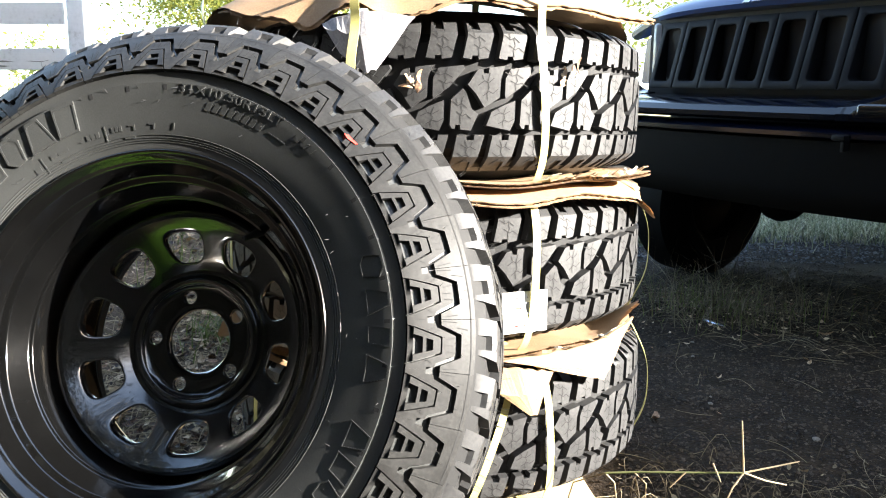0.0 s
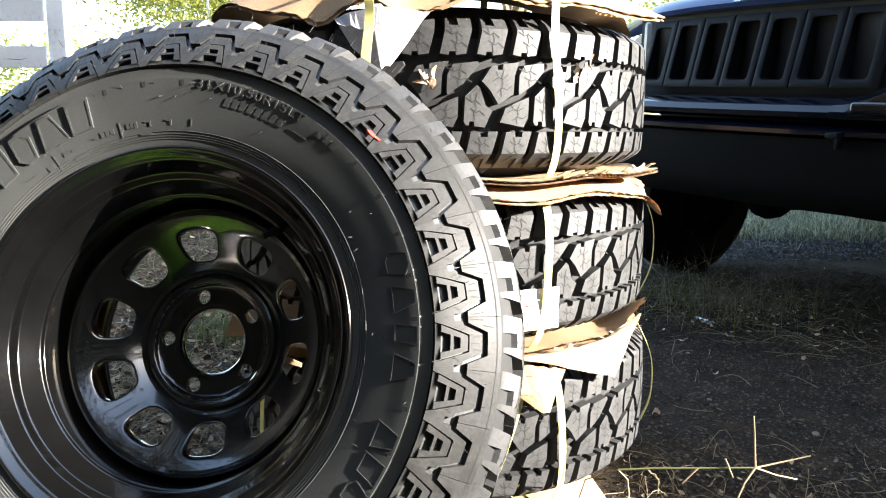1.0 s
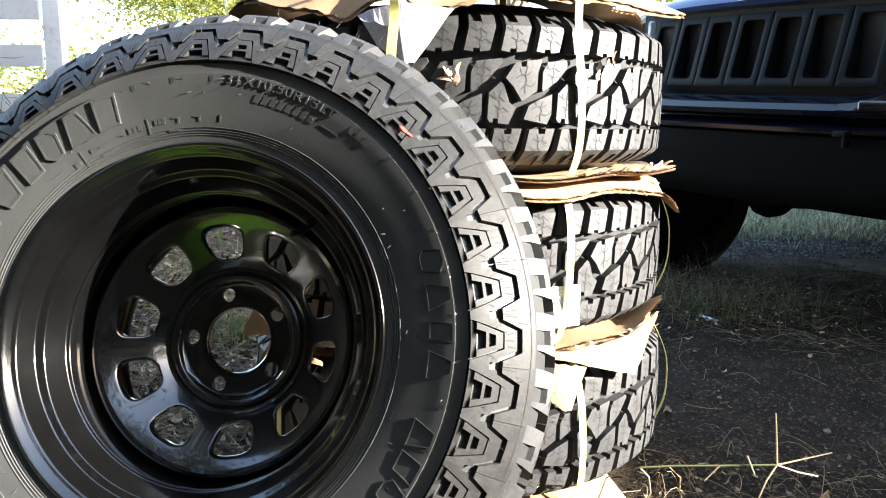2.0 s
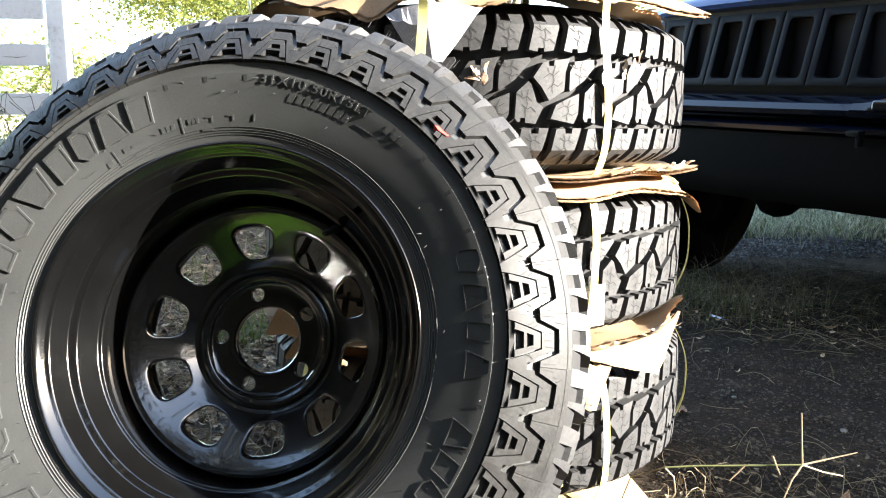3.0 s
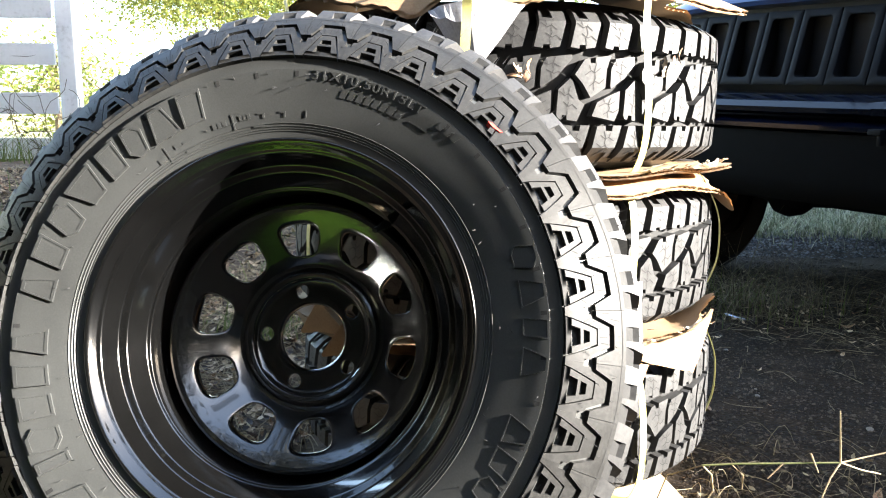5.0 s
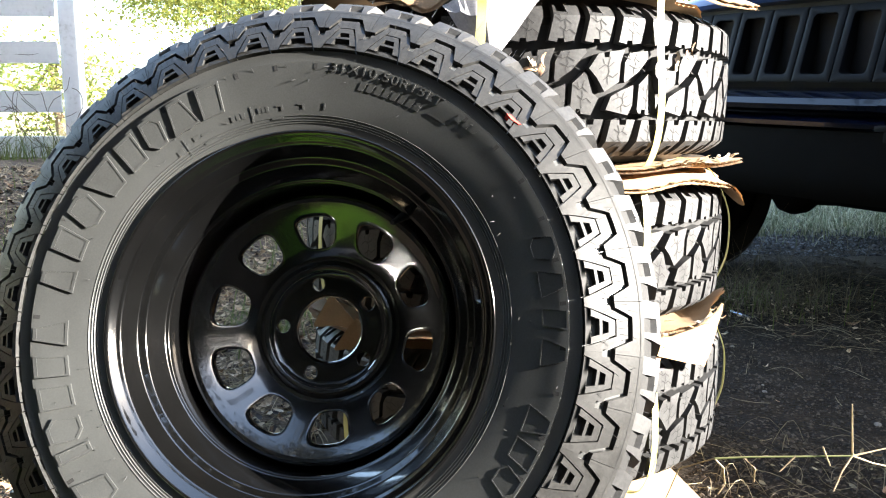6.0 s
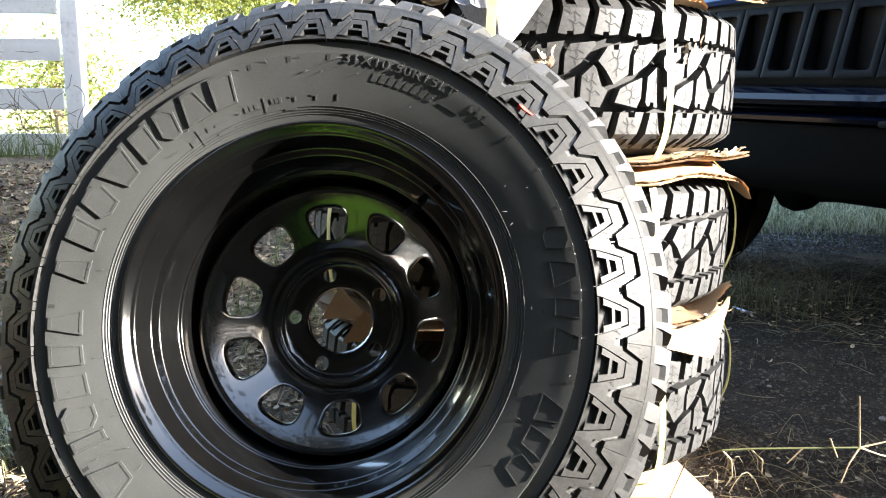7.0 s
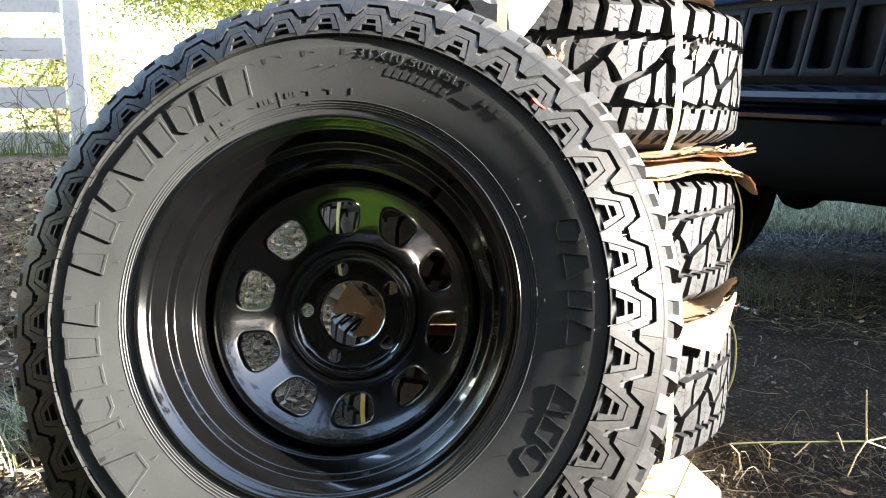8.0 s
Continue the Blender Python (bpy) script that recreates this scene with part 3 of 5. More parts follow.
def bars(tire, rows):
    for a, half, r0, r1, h, slant in rows:
        bm = bmesh.new()
        arc_slab(bm, a, half, r0, r1, h, slant)
        part("raised_bar", bm, RUBBER_SIDE, tire, "", smooth=False)


def sidewall_marks(tire):
    kinds = ("fan", "slant", "six", "slant", "slant", "wedge", "wedge", "slant", "six", "fan", "slant", "six", "wedge", "slant")
    for (a, half), kind in zip(((-137, 4.4), (-147.5, 1.5), (-153.3, 3.3), (-161.0, 3.2), (-168.2, 2.9), (-175.8, 3.1), (171.4, 2.9), (162.8, 3.2), (154.3, 3.6), (145.4, 4.2), (137.0, 3.0), (130.0, 2.9), (122.3, 3.7), (114.3, 3.4)), kinds):
        outlined(tire, a, half, 0.2445, 0.2770, kind)
    for (a, half), kind in zip(((17.6, 3.0), (9.8, 3.2), (2.0, 2.4), (-5.4, 3.2), (-20.4, 3.2), (-27.4, 2.8), (-34.0, 3.0)), ("six", "wedge", "slant", "wedge", "wedge", "slant", "six")):
        outlined(tire, a, half, 0.2545, 0.2798, kind, 0.0010, 0.0009, 0.0014)
    # size marking, curved along the sidewall
    curve = bpy.data.curves.new("size_marking", "FONT")
    curve.body = "31X10.50R15LT"
    curve.size = 0.0145
    curve.extrude = 0.5
    curve.space_character = 1.12
    tmp = bpy.data.objects.new("size_marking", curve)
    scene.collection.objects.link(tmp)
    me = bpy.data.meshes.new_from_object(tmp.evaluated_get(bpy.context.evaluated_depsgraph_get()))
    bpy.data.objects.remove(tmp)
    xs = [v.co.x for v in me.vertices]
    lo, hi = min(xs), max(xs)
    for v in me.vertices:
        a = radians(84.6 - (84.6 - 57.5) * (v.co.x - lo) / (hi - lo))
        v.co = side_point(a, 0.2715 + v.co.y * 0.94, 0.0011 if v.co.z > 0 else -0.0005)
    me.materials.append(RUBBER_SIDE)
    part_mesh("size_marking", me, tire, "raised size lettering on the sidewall")
    bars(tire, [(76.6 - k * 2.05, 0.72, 0.2560, 0.2650, 0.0005, -0.3) for k in range(8)] + [(57.0, 2.6, 0.2590, 0.2602, 0.0005, 0)] + [(a, 0.7, 0.2690, 0.2780, 0.0005, -0.3) for a in (52.4, 50.2, 48.2)])
    bars(tire, [(a, half, r0, r1, 0.0007, 0) for a, half, r0, r1 in ((110.6, 0.5, 0.231, 0.237), (109.2, 0.5, 0.231, 0.237), (107.8, 0.5, 0.231, 0.237), (105.4, 0.2, 0.224, 0.241), (103.2, 0.4, 0.232, 0.238), (102.1, 0.4, 0.232, 0.238), (101.0, 0.4, 0.232, 0.238),
                            (97.6, 0.9, 0.2355, 0.237), (97.0, 0.25, 0.231, 0.237), (91.8, 0.9, 0.2355, 0.237), (91.2, 0.25, 0.231, 0.237), (85.4, 0.2, 0.231, 0.238), (98.5, 1.6, 0.2225, 0.2245),
                            (125.2, 0.2, 0.219, 0.238), (118.2, 2.2, 0.2205, 0.2235), (121.6, 1.0, 0.230, 0.2345), (118.6, 1.6, 0.2305, 0.233), (127.4, 0.9, 0.225, 0.231), (-166.4, 0.15, 0.213, 0.236), (-150.5, 0.15, 0.215, 0.232))])
    for r in (0.2165, 0.2190, 0.2215, 0.2245):
        part("bead_rib", revolve([(r - 0.0006, side_w(r - 0.0006) + 0.0002), (r, side_w(r) - 0.0008), (r + 0.0006, side_w(r + 0.0006) + 0.0002)], 160), RUBBER_SIDE, tire)
    bm = bmesh.new()
    slab(bm, [(radians(a) / PITCH, r) for a, r in ((46.0, 0.3075), (44.6, 0.3062), (42.8, 0.3085), (42.6, 0.3105), (43.8, 0.3098), (45.2, 0.3100))], side_at, 0, 0.0070)
    part("crayon_mark", bm, RED, tire, "red crayon mark")
    # vent whiskers left by the mould
    rnd = random.Random(3)
    bm = bmesh.new()

    def hair(p, d, ln, w=0.00045):
        d = d.normalized()
        s = d.orthogonal().normalized() * w
        t = d.cross(s)
        q = [bm.verts.new(p + s), bm.verts.new(p - s * 0.5 + t), bm.verts.new(p - s * 0.5 - t), bm.verts.new(p + d * ln)]
        for f in ((0, 1, 3), (1, 2, 3), (2, 0, 3)):
            bm.faces.new([q[i] for i in f])

    for k in range(N_PITCH):
        for u, r in ((0.1, 0.340), (0.8, 0.332), (0.72, 0.312), (0.2, 0.328), (0.9, 0.345), (0.3, 0.344)):
            if rnd.random() < 0.75:
                p = side_at(k + u, r, 0.004)
                n = side_at(k + u, r, 0.02) - p
                hair(p, n + Vector((rnd.uniform(-1, 1), rnd.uniform(-.2, .6), rnd.uniform(-1, 1))) * 0.012, rnd.uniform(0.004, 0.010))
        for j in range(5):
            w = rnd.uniform(-0.1, 0.06)
            a = k + rnd.random()
            p = tread_at(a, w, -0.001)
            hair(p, tread_at(a, w, 0.02) - p + Vector((rnd.uniform(-1, 1), rnd.uniform(-1, 1), rnd.uniform(-1, 1))) * 0.004, rnd.uniform(0.008, 0.017))
    for k in range(70):
        a, r = rnd.uniform(0, 2 * math.pi), rnd.choice((0.232, 0.244, 0.262, 0.276))
        p = side_point(a, r, 0)
        hair(p, side_point(a, r, 0.02) - p + Vector((rnd.uniform(-1, 1), 0, rnd.uniform(-1, 1))) * 0.02, rnd.uniform(0.003, 0.008))
    tagged(part("vent_whisker", bm, RUBBER, tire, "fine rubber moulding hair", smooth=False), kind="stuff")


sidewall_marks(WHEEL_TIRE)

# ---- the stack of tyres ----
STACK = [(-0.034, 1.402, 0.692, 0.0), (-0.018, 1.428, 0.434, 10.4), (-0.008, 1.428, 0.170, 12.3)]     # x, y, z, turn in degrees
STACK_BLOCKS = shoulder_meshes(N_STACK) + middle_meshes(N_STACK)
for i, (x, y, z, spin) in enumerate(STACK):
    t = thing("tire", FLAT_CARCASS, ("top", "middle", "bottom")[i] + " all-terrain tire of a strapped stack between cardboard", "tire", pose(x, y, z, 90, 0, 0), group="stacked tires")
    dress_tire(t, STACK_BLOCKS, N_STACK, radians(spin))


# ---- cardboard between the tyres ----
def card_point(c, fr, fi, outline, droop, z0):
    """A point of a sheet: fr from centre to edge, angle fi in degrees."""
    R = outline(fi)
    r = 0.19 + (R - 0.19) * fr
    over = max(0.0, r - 0.352)
    z = z0 + droop(fi) * over + 0.0025 * math.sin(fi * 0.21) * fr + 0.006 * noise.noise((fi * 0.045, r * 6, z0 * 9)) * fr
    return Vector((c[0] + r * math.cos(radians(fi)), c[1] + r * math.sin(radians(fi)), z))


def card_sheet(c, z0, outline, droop, label, thick=0.0055, f0=-180.0, f1=180.0):
    """Corrugated sheet: two liners and a waved core that shows along the edge."""
    sheet = new("cardboard_sheet")
    sheet.location = (c[0], c[1], z0)
    tagged(sheet, label, "cardboard", group="cardboard between the tires")
    o = Vector((c[0], c[1], z0))
    n, rings = 240, 10
    fis = [f0 + (f1 - f0) * k / n for k in range(n + 1)]
    for dz, name in ((thick / 2, "upper_liner"), (-thick / 2, "lower_liner")):
        bm = bmesh.new()
        for off in (0.0006, -0.0006):
            rows = []
            for fi in fis:
                rag = 0.004 * noise.noise((fi * 0.6, dz * 900, z0)) + 0.0035 * noise.noise((fi * 2.3, dz * 900, z0))
                rows.append([bm.verts.new(card_point(c, j / rings * (1 + rag / 0.2), fi, outline, droop, z0 + dz + off) - o) for j in range(rings + 1)])
            for a, b in zip(rows, rows[1:]):
                for j in range(rings):
                    bm.faces.new((a[j], a[j + 1], b[j + 1], b[j]))
        part(name, bm, CARD, sheet)
    bm = bmesh.new()
    m = 900
    rows = []
    for k in range(m + 1):
        fi = f0 + (f1 - f0) * k / m
        dz = (thick / 2 - 0.0009) * math.sin(k * math.pi / 2.5)
        rows.append([bm.verts.new(card_point(c, q, fi, outline, droop, z0 + dz) - o) for q in (0.9, 0.985)])
    for a, b in zip(rows, rows[1:]):
        bm.faces.new((a[0], a[1], b[1], b[0]))
    part("fluted_core", bm, CARD_IN, sheet)
    return sheet


def bump(f, at, width, h):
    d = (f - at + 180) % 360 - 180
    return h * math.exp(-(d / width) ** 2)


C0 = (-0.030, 1.400)
C1 = (-0.024, 1.418)
top_sheet = card_sheet(C0, 0.850, lambda f: 0.396 + bump(f, -37, 13, 0.046) - bump(f, -14, 14, 0.10) + bump(f, -128, 10, 0.010) + 0.003 * math.sin(f * 0.13),
                       lambda f: -0.95 + bump(f, -140, 18, 0.42) + bump(f, -112.5, 5, -0.62) + bump(f, -119, 7, -0.14) + bump(f, -95.5, 4, -0.36) + bump(f, -78, 7, 0.18) + bump(f, -37, 14, 0.50) + bump(f, -60, 8, 0.10) + bump(f, -90, 4, -0.2), "tan corrugated cardboard sheet laid over the tire stack")
mid_sheet = card_sheet(C0, 0.5700, lambda f: 0.390 + bump(f, -26, 7, 0.022) + 0.005 * math.sin(f * 0.2), lambda f: bump(f, -30, 20, 0.12), "tan corrugated cardboard sheet between two tires")
card_sheet(C0, 0.5575, lambda f: 0.398 + bump(f, -22, 7, 0.026) + 0.004 * math.sin(f * 0.17 + 1), lambda f: -0.28 + bump(f, -18, 10, -0.60), "lower cardboard sheet with a bent-down edge")
low_sheet = card_sheet(C1, 0.3080, lambda f: 0.386 + bump(f, -22, 6, 0.022) + 0.005 * math.sin(f * 0.15 + 2), lambda f: 0.10 + bump(f, -24, 15, 0.55), "tan cardboard sheet with an upturned corner")
under_sheet = card_sheet(C1, 0.3000, lambda f: 0.384, lambda f: 0.0, "lower cardboard sheet between two tires")


def flap(pts, label, parent_sheet, tear=0.004, mat=None, c=C0, thick=0.004):
    """A bent piece hanging from a sheet's edge: rows of (angle, extra radius, z) from the fold to the free edge."""
    bm = bmesh.new()
    base = parent_sheet.location
    for off in (0.0, thick):
        rows = []
        for row in pts:
            line = []
            for (f0, d0, z0), (f1, d1, z1) in zip(row, row[1:]):
                for k in range(8):
                    t = k / 8
                    f, d, z = f0 + (f1 - f0) * t, d0 + (d1 - d0) * t, z0 + (z1 - z0) * t
                    R = 0.398 + d + off
                    w = tear * noise.noise((f * 0.9, z * 60, 2))
                    line.append(bm.verts.new((R * math.cos(radians(f)) + c[0] - base.x, R * math.sin(radians(f)) + c[1] - base.y, z + w - base.z)))
            f, d, z = row[-1]
            R = 0.398 + d + off
            line.append(bm.verts.new((R * math.cos(radians(f)) + c[0] - base.x, R * math.sin(radians(f)) + c[1] - base.y, z - base.z)))
            rows.append(line)
        for a, b in zip(rows, rows[1:]):
            for i in range(len(a) - 1):
                bm.faces.new((a[i], a[i + 1], b[i + 1], b[i]))
        if off == 0.0:
            first = rows
        else:
            ring0 = first[0] + [r[-1] for r in first[1:]] + first[-1][-2::-1] + [r[0] for r in first[-2:0:-1]]
            ring1 = rows[0] + [r[-1] for r in rows[1:]] + rows[-1][-2::-1] + [r[0] for r in rows[-2:0:-1]]
            for i in range(len(ring0)):
                j = (i + 1) % len(ring0)
                bm.faces.new((ring0[i], ring0[j], ring1[j], ring1[i]))
    return part("flap", bm, mat or CARD, parent_sheet, label, smooth=False)


flap([[(-110, -0.006, 0.790), (-101, -0.003, 0.803), (-91, -0.005, 0.794)], [(-108.6, 0.004, 0.780), (-101, 0.012, 0.768), (-92.2, 0.004, 0.784)], [(-105.5, 0.006, 0.748), (-100.5, 0.010, 0.740), (-95.8, 0.005, 0.748)], [(-101.5, 0.006, 0.726), (-100, 0.009, 0.720), (-98.5, 0.006, 0.724)]],
     "pale cardboard flap folded down over the tread", top_sheet, mat=CARD_PALE)
flap([[(-74, -0.004, 0.308), (-52, 0.000, 0.313), (-30, 0.004, 0.330)], [(-68, 0.006, 0.300), (-56, 0.012, 0.285), (-35, 0.008, 0.322)], [(-64, 0.008, 0.292), (-48, 0.016, 0.254), (-39, 0.010, 0.312)]], "bent cardboard edge hanging between the tires", low_sheet, c=C1)
flap([[(-77, -0.004, 0.300), (-70, 0.004, 0.296), (-62, 0.006, 0.285)], [(-75, 0.008, 0.262), (-69, 0.012, 0.255), (-65, 0.010, 0.248)], [(-68, 0.008, 0.224), (-67, 0.009, 0.222), (-66, 0.008, 0.222)]], "torn cardboard corner hanging down", low_sheet, c=C1)

for k, shift in enumerate(((0.0, 0.0, 0.0), (6.8, 0.0, -0.027))):
    q, d, h = shift
    flap([[(-140.2 + q, 0.042, 0.321 + h), (-134 + q, 0.042, 0.378 + h), (-127.8 + q * 0.7, 0.042, 0.346 + h), (-124 + q * 0.7, 0.020, 0.326 + h)], [(-140.2 + q, 0.040, 0.317 + h), (-134 + q, 0.038, 0.328 + h), (-127.8 + q * 0.7, 0.038, 0.332 + h), (-124 + q * 0.7, 0.020, 0.320 + h)]],
         "folded cardboard corner sticking out", under_sheet, 0.002, c=C1, thick=0.0015)


def frayed(sheet, z, count, seed):
    """Torn strips of paper along a sheet's edge."""
    rnd = random.Random(seed)
    for k in range(count):
        f = radians(rnd.uniform(-66, -24))
        r0 = rnd.uniform(0.375, 0.395)
        a = f + radians(rnd.uniform(35, 80))
        ln, w = rnd.uniform(0.012, 0.036), rnd.uniform(0.0015, 0.006)
        p = Vector((C0[0] + r0 * math.cos(f), C0[1] + r0 * math.sin(f), z)) - sheet.location
        d = Vector((math.cos(a), math.sin(a), rnd.uniform(-0.1, 0.25)))
        s = Vector((-math.sin(a), math.cos(a), 0.5)) * w
        bm = bmesh.new()
        rows = []
        for j in range(5):
            t = j / 4
            c = p + d * ln * t + Vector((0, 0, rnd.uniform(-.002, .002) + 0.006 * t * t))
            wq = 1 - 0.75 * t
            rows.append([bm.verts.new(c + s * wq), bm.verts.new(c - s * wq), bm.verts.new(c - s * wq + Vector((0, 0, -0.0006))), bm.verts.new(c + s * wq + Vector((0, 0, -0.0006)))])
        for u, v in zip(rows, rows[1:]):
            for j in range(4):
                bm.faces.new((u[j], u[(j + 1) % 4], v[(j + 1) % 4], v[j]))
        part("torn_strip", bm, CARD_TORN if rnd.random() < 0.35 else CARD, sheet, "", smooth=False)


frayed(mid_sheet, 0.576, 16, 8)
frayed(low_sheet, 0.315, 8, 9)


# ---- straps round the tyres ----
def strap(i, f, width=0.0125, slack=0.004, twist=0.0, colour="yellow"):
    """A flat strap round one tyre's section at the angle f."""
    x, y, z, _ = STACK[i]
    prof = [(0.205, -0.120), (0.25, -0.136), (0.32, -0.140), (0.365, -0.124), (0.388, -0.090), (0.394 + slack, -0.045), (0.3945 + slack * 1.3, 0.0), (0.394 + slack, 0.045), (0.388, 0.090), (0.365, 0.124), (0.32, 0.140), (0.25, 0.136), (0.205, 0.120), (0.197, 0.08), (0.195, 0.0), (0.197, -0.08)]
    if slack > 0.02:
        prof[4:8] = [(r + slack * 0.8, w) for r, w in prof[4:8]]
        prof[8:13] = [(0.424, 0.090), (0.426, 0.120), (0.412, 0.160), (0.30, 0.170), (0.215, 0.168)]
    elif i == 0:
        prof[8:13] = [(0.398, 0.100), (0.404, 0.148), (0.385, 0.168), (0.30, 0.170), (0.215, 0.168)]
    prof = smooth_profile(prof + [prof[0]], 4)
    bm = bmesh.new()
    rows = []
    for r, w in prof[:-1]:
        ff = radians(f + twist * w / 0.12)
        d, t = Vector((math.cos(ff), math.sin(ff), 0)), Vector((-math.sin(ff), math.cos(ff), 0))
        c = d * r + Vector((0, 0, w))
        nrm = (d * (r - 0.29) + Vector((0, 0, w * 0.8))).normalized() * 0.0005
        rows.append([bm.verts.new(c + t * width / 2 + nrm), bm.verts.new(c - t * width / 2 + nrm), bm.verts.new(c - t * width / 2 - nrm), bm.verts.new(c + t * width / 2 - nrm)])
    for a, b in zip(rows, rows[1:] + rows[:1]):
        for k in range(4):
            bm.faces.new((a[k], a[(k + 1) % 4], b[(k + 1) % 4], b[k]))
    return thing("packing_strap", mesh_of("packing_strap", bm, STRAP), "flat " + colour + " plastic packing strap tight round a tire", "strap", pose(x, y, z), group="packing straps")


for i, f, tw in ((0, -63.6, -1.2), (0, -101, 0.0), (0, -149, 0), (1, -67, 0.6), (1, -14, 0), (1, -149, 1), (2, -64, -1.0), (2, -78, 6.0), (2, -12, 0), (2, -141, 2)):
    strap(i, f, twist=tw, slack=0.012 if f > -20 else 0.028 if f == -101 else 0.004)


# ---- label and leaves on the tyres ----
def on_stack(i, f, z, r):
    return Vector((STACK[i][0] + r * math.cos(radians(f)), STACK[i][1] + r * math.sin(radians(f)), z))


def paper_label():
    lab = new("paper_label")
    lab.location = on_stack(1, -69, 0.377, 0.39)
    tagged(lab, "white paper label with printed lines stuck to tread", "label")
    o = lab.location.copy()

    def patch(f0, f1, z0, z1, r, mat, name, label=""):
        bm = bmesh.new()
        rows = [[bm.verts.new(on_stack(1, f0 + (f1 - f0) * k / 10, z, r + 0.0015 * math.sin(k * 1.3)) - o) for k in range(11)] for z in (z0, z1)]
        back = [[bm.verts.new(on_stack(1, f0 + (f1 - f0) * k / 10, z, r - 0.0004 + 0.0015 * math.sin(k * 1.3)) - o) for k in range(11)] for z in (z0, z1)]
        for a, b in ((rows[0], rows[1]), (back[1], back[0]), (rows[1], back[1]), (back[0], rows[0])):
            for k in range(10):
                bm.faces.new((a[k], a[k + 1], b[k + 1], b[k]))
        part(name, bm, mat, lab, label)
    patch(-74.5, -63.5, 0.345, 0.408, 0.3935, PAPER, "sheet")
    for k, (z0, h, f0, f1, mat) in enumerate(((0.398, 0.0018, -73.6, -68.5, INK), (0.390, 0.0018, -73.6, -65.5, INK), (0.382, 0.002, -73.6, -70, RED), (0.374, 0.0018, -72, -66, INK), (0.364, 0.002, -73.6, -68, INK), (0.355, 0.0018, -73.6, -69, RED))):
        patch(f0, f1, z0, z0 + h, 0.3941, mat, "printed_bar")


paper_label()


def curled_leaf(bm, m, ln, wd, rnd):
    """A small bent leaf of six faces."""
    prof = (0.25, 0.9, 1.0, 0.7, 0.1)
    curl = rnd.uniform(0.1, 0.6)
    rows = []
    for k, p in enumerate(prof):
        t = k / 4 - 0.5
        z = curl * ln * (t * t) * 1.6
        rows.append([bm.verts.new(m @ Vector((t * ln, s * wd * 0.5 * p, z + abs(s) * wd * 0.25 * curl))) for s in (-1, 0, 1)])
    for a, b in zip(rows, rows[1:]):
        for k in (0, 1):
            bm.faces.new((a[k], a[k + 1], b[k + 1], b[k]))


for i, f, z, n in ((0, -91, 0.70, 5), (0, -57, 0.728, 4)):
    rnd = random.Random(int(-f))
    bm = bmesh.new()
    for k in range(n):
        curled_leaf(bm, pose(rnd.uniform(-.012, .012), rnd.uniform(-.006, .006), rnd.uniform(-.016, .016), rnd.uniform(0, 180), rnd.uniform(0, 180), rnd.uniform(0, 180)), rnd.uniform(0.014, 0.026), 0.011, rnd)
    me = mesh_of("dry_leaf", bm, LEAF_DRY)
    p = on_stack(i, f, z, 0.396)
    thing("dry_leaf", me, "crumpled dry brown leaf caught in the tread", "leaf", pose(p.x, p.y, p.z), group="leaves on the tires")

# pine board under the stack
for k, (x, w) in enumerate(((0.155, 0.10), (-0.22, 0.10))):
    thing("pine_board", mesh_of("pine_board", box_bm((w * 1.6, 0.62, 0.03), (0, 0, 0), 0.003), PINE), "rough pale pine board lying under the tire stack", "board", pose(x, 1.39, 0.013, 0, 0, 6 if k == 0 else -4), group="boards under the stack")


# ---- car ----
CAR = Matrix.Translation((0.948, 2.354, 0.899)) @ Matrix.Rotation(radians(-58.6), 4, 'Z') @ Matrix.Rotation(radians(3.4), 4, 'Y') @ Matrix.Rotation(radians(2.6), 4, 'X') @ Matrix.Scale(1.03, 4) @ Matrix.Translation((0, 0, -0.9))   # x along the front, y to the rear


def loft(sections, closed_ends=True):
    """Skin over rows of points with equal counts; each row is a closed ring."""
    bm = bmesh.new()
    rows = [[bm.verts.new(p) for p in s] for s in sections]
    for a, b in zip(rows, rows[1:]):
        for k in range(len(a)):
            j = (k + 1) % len(a)
            bm.faces.new((a[k], a[j], b[j], b[k]))
    if closed_ends:
        bm.faces.new(rows[0])
        bm.faces.new(list(reversed(rows[-1])))
    return bm


def nose(x, flat=0.41, sweep=1.15):
    """How far the car's face lies back at the width x: bowed over the grille, swept at the corners."""
    a = max(0.0, abs(x) - flat)
    return 0.159 * min(abs(x), flat) ** 2 + sweep * a


def bar(x0, x1, ring, sweep, n=40, extra=0.0):
    """A bar across the front: ring of (y, z) swept along the nose."""
    return loft([[(x, nose(x, 0.62, sweep) + y + extra, z) for y, z in ring] for x in [x0 + (x1 - x0) * k / n for k in range(n + 1)]])


# Near-black instead of rubber: shade under the car is put into the colour.
CAR_TIRE = mesh_of("car_tire", carcass(), CAR_BLACK, CAR_BLACK)


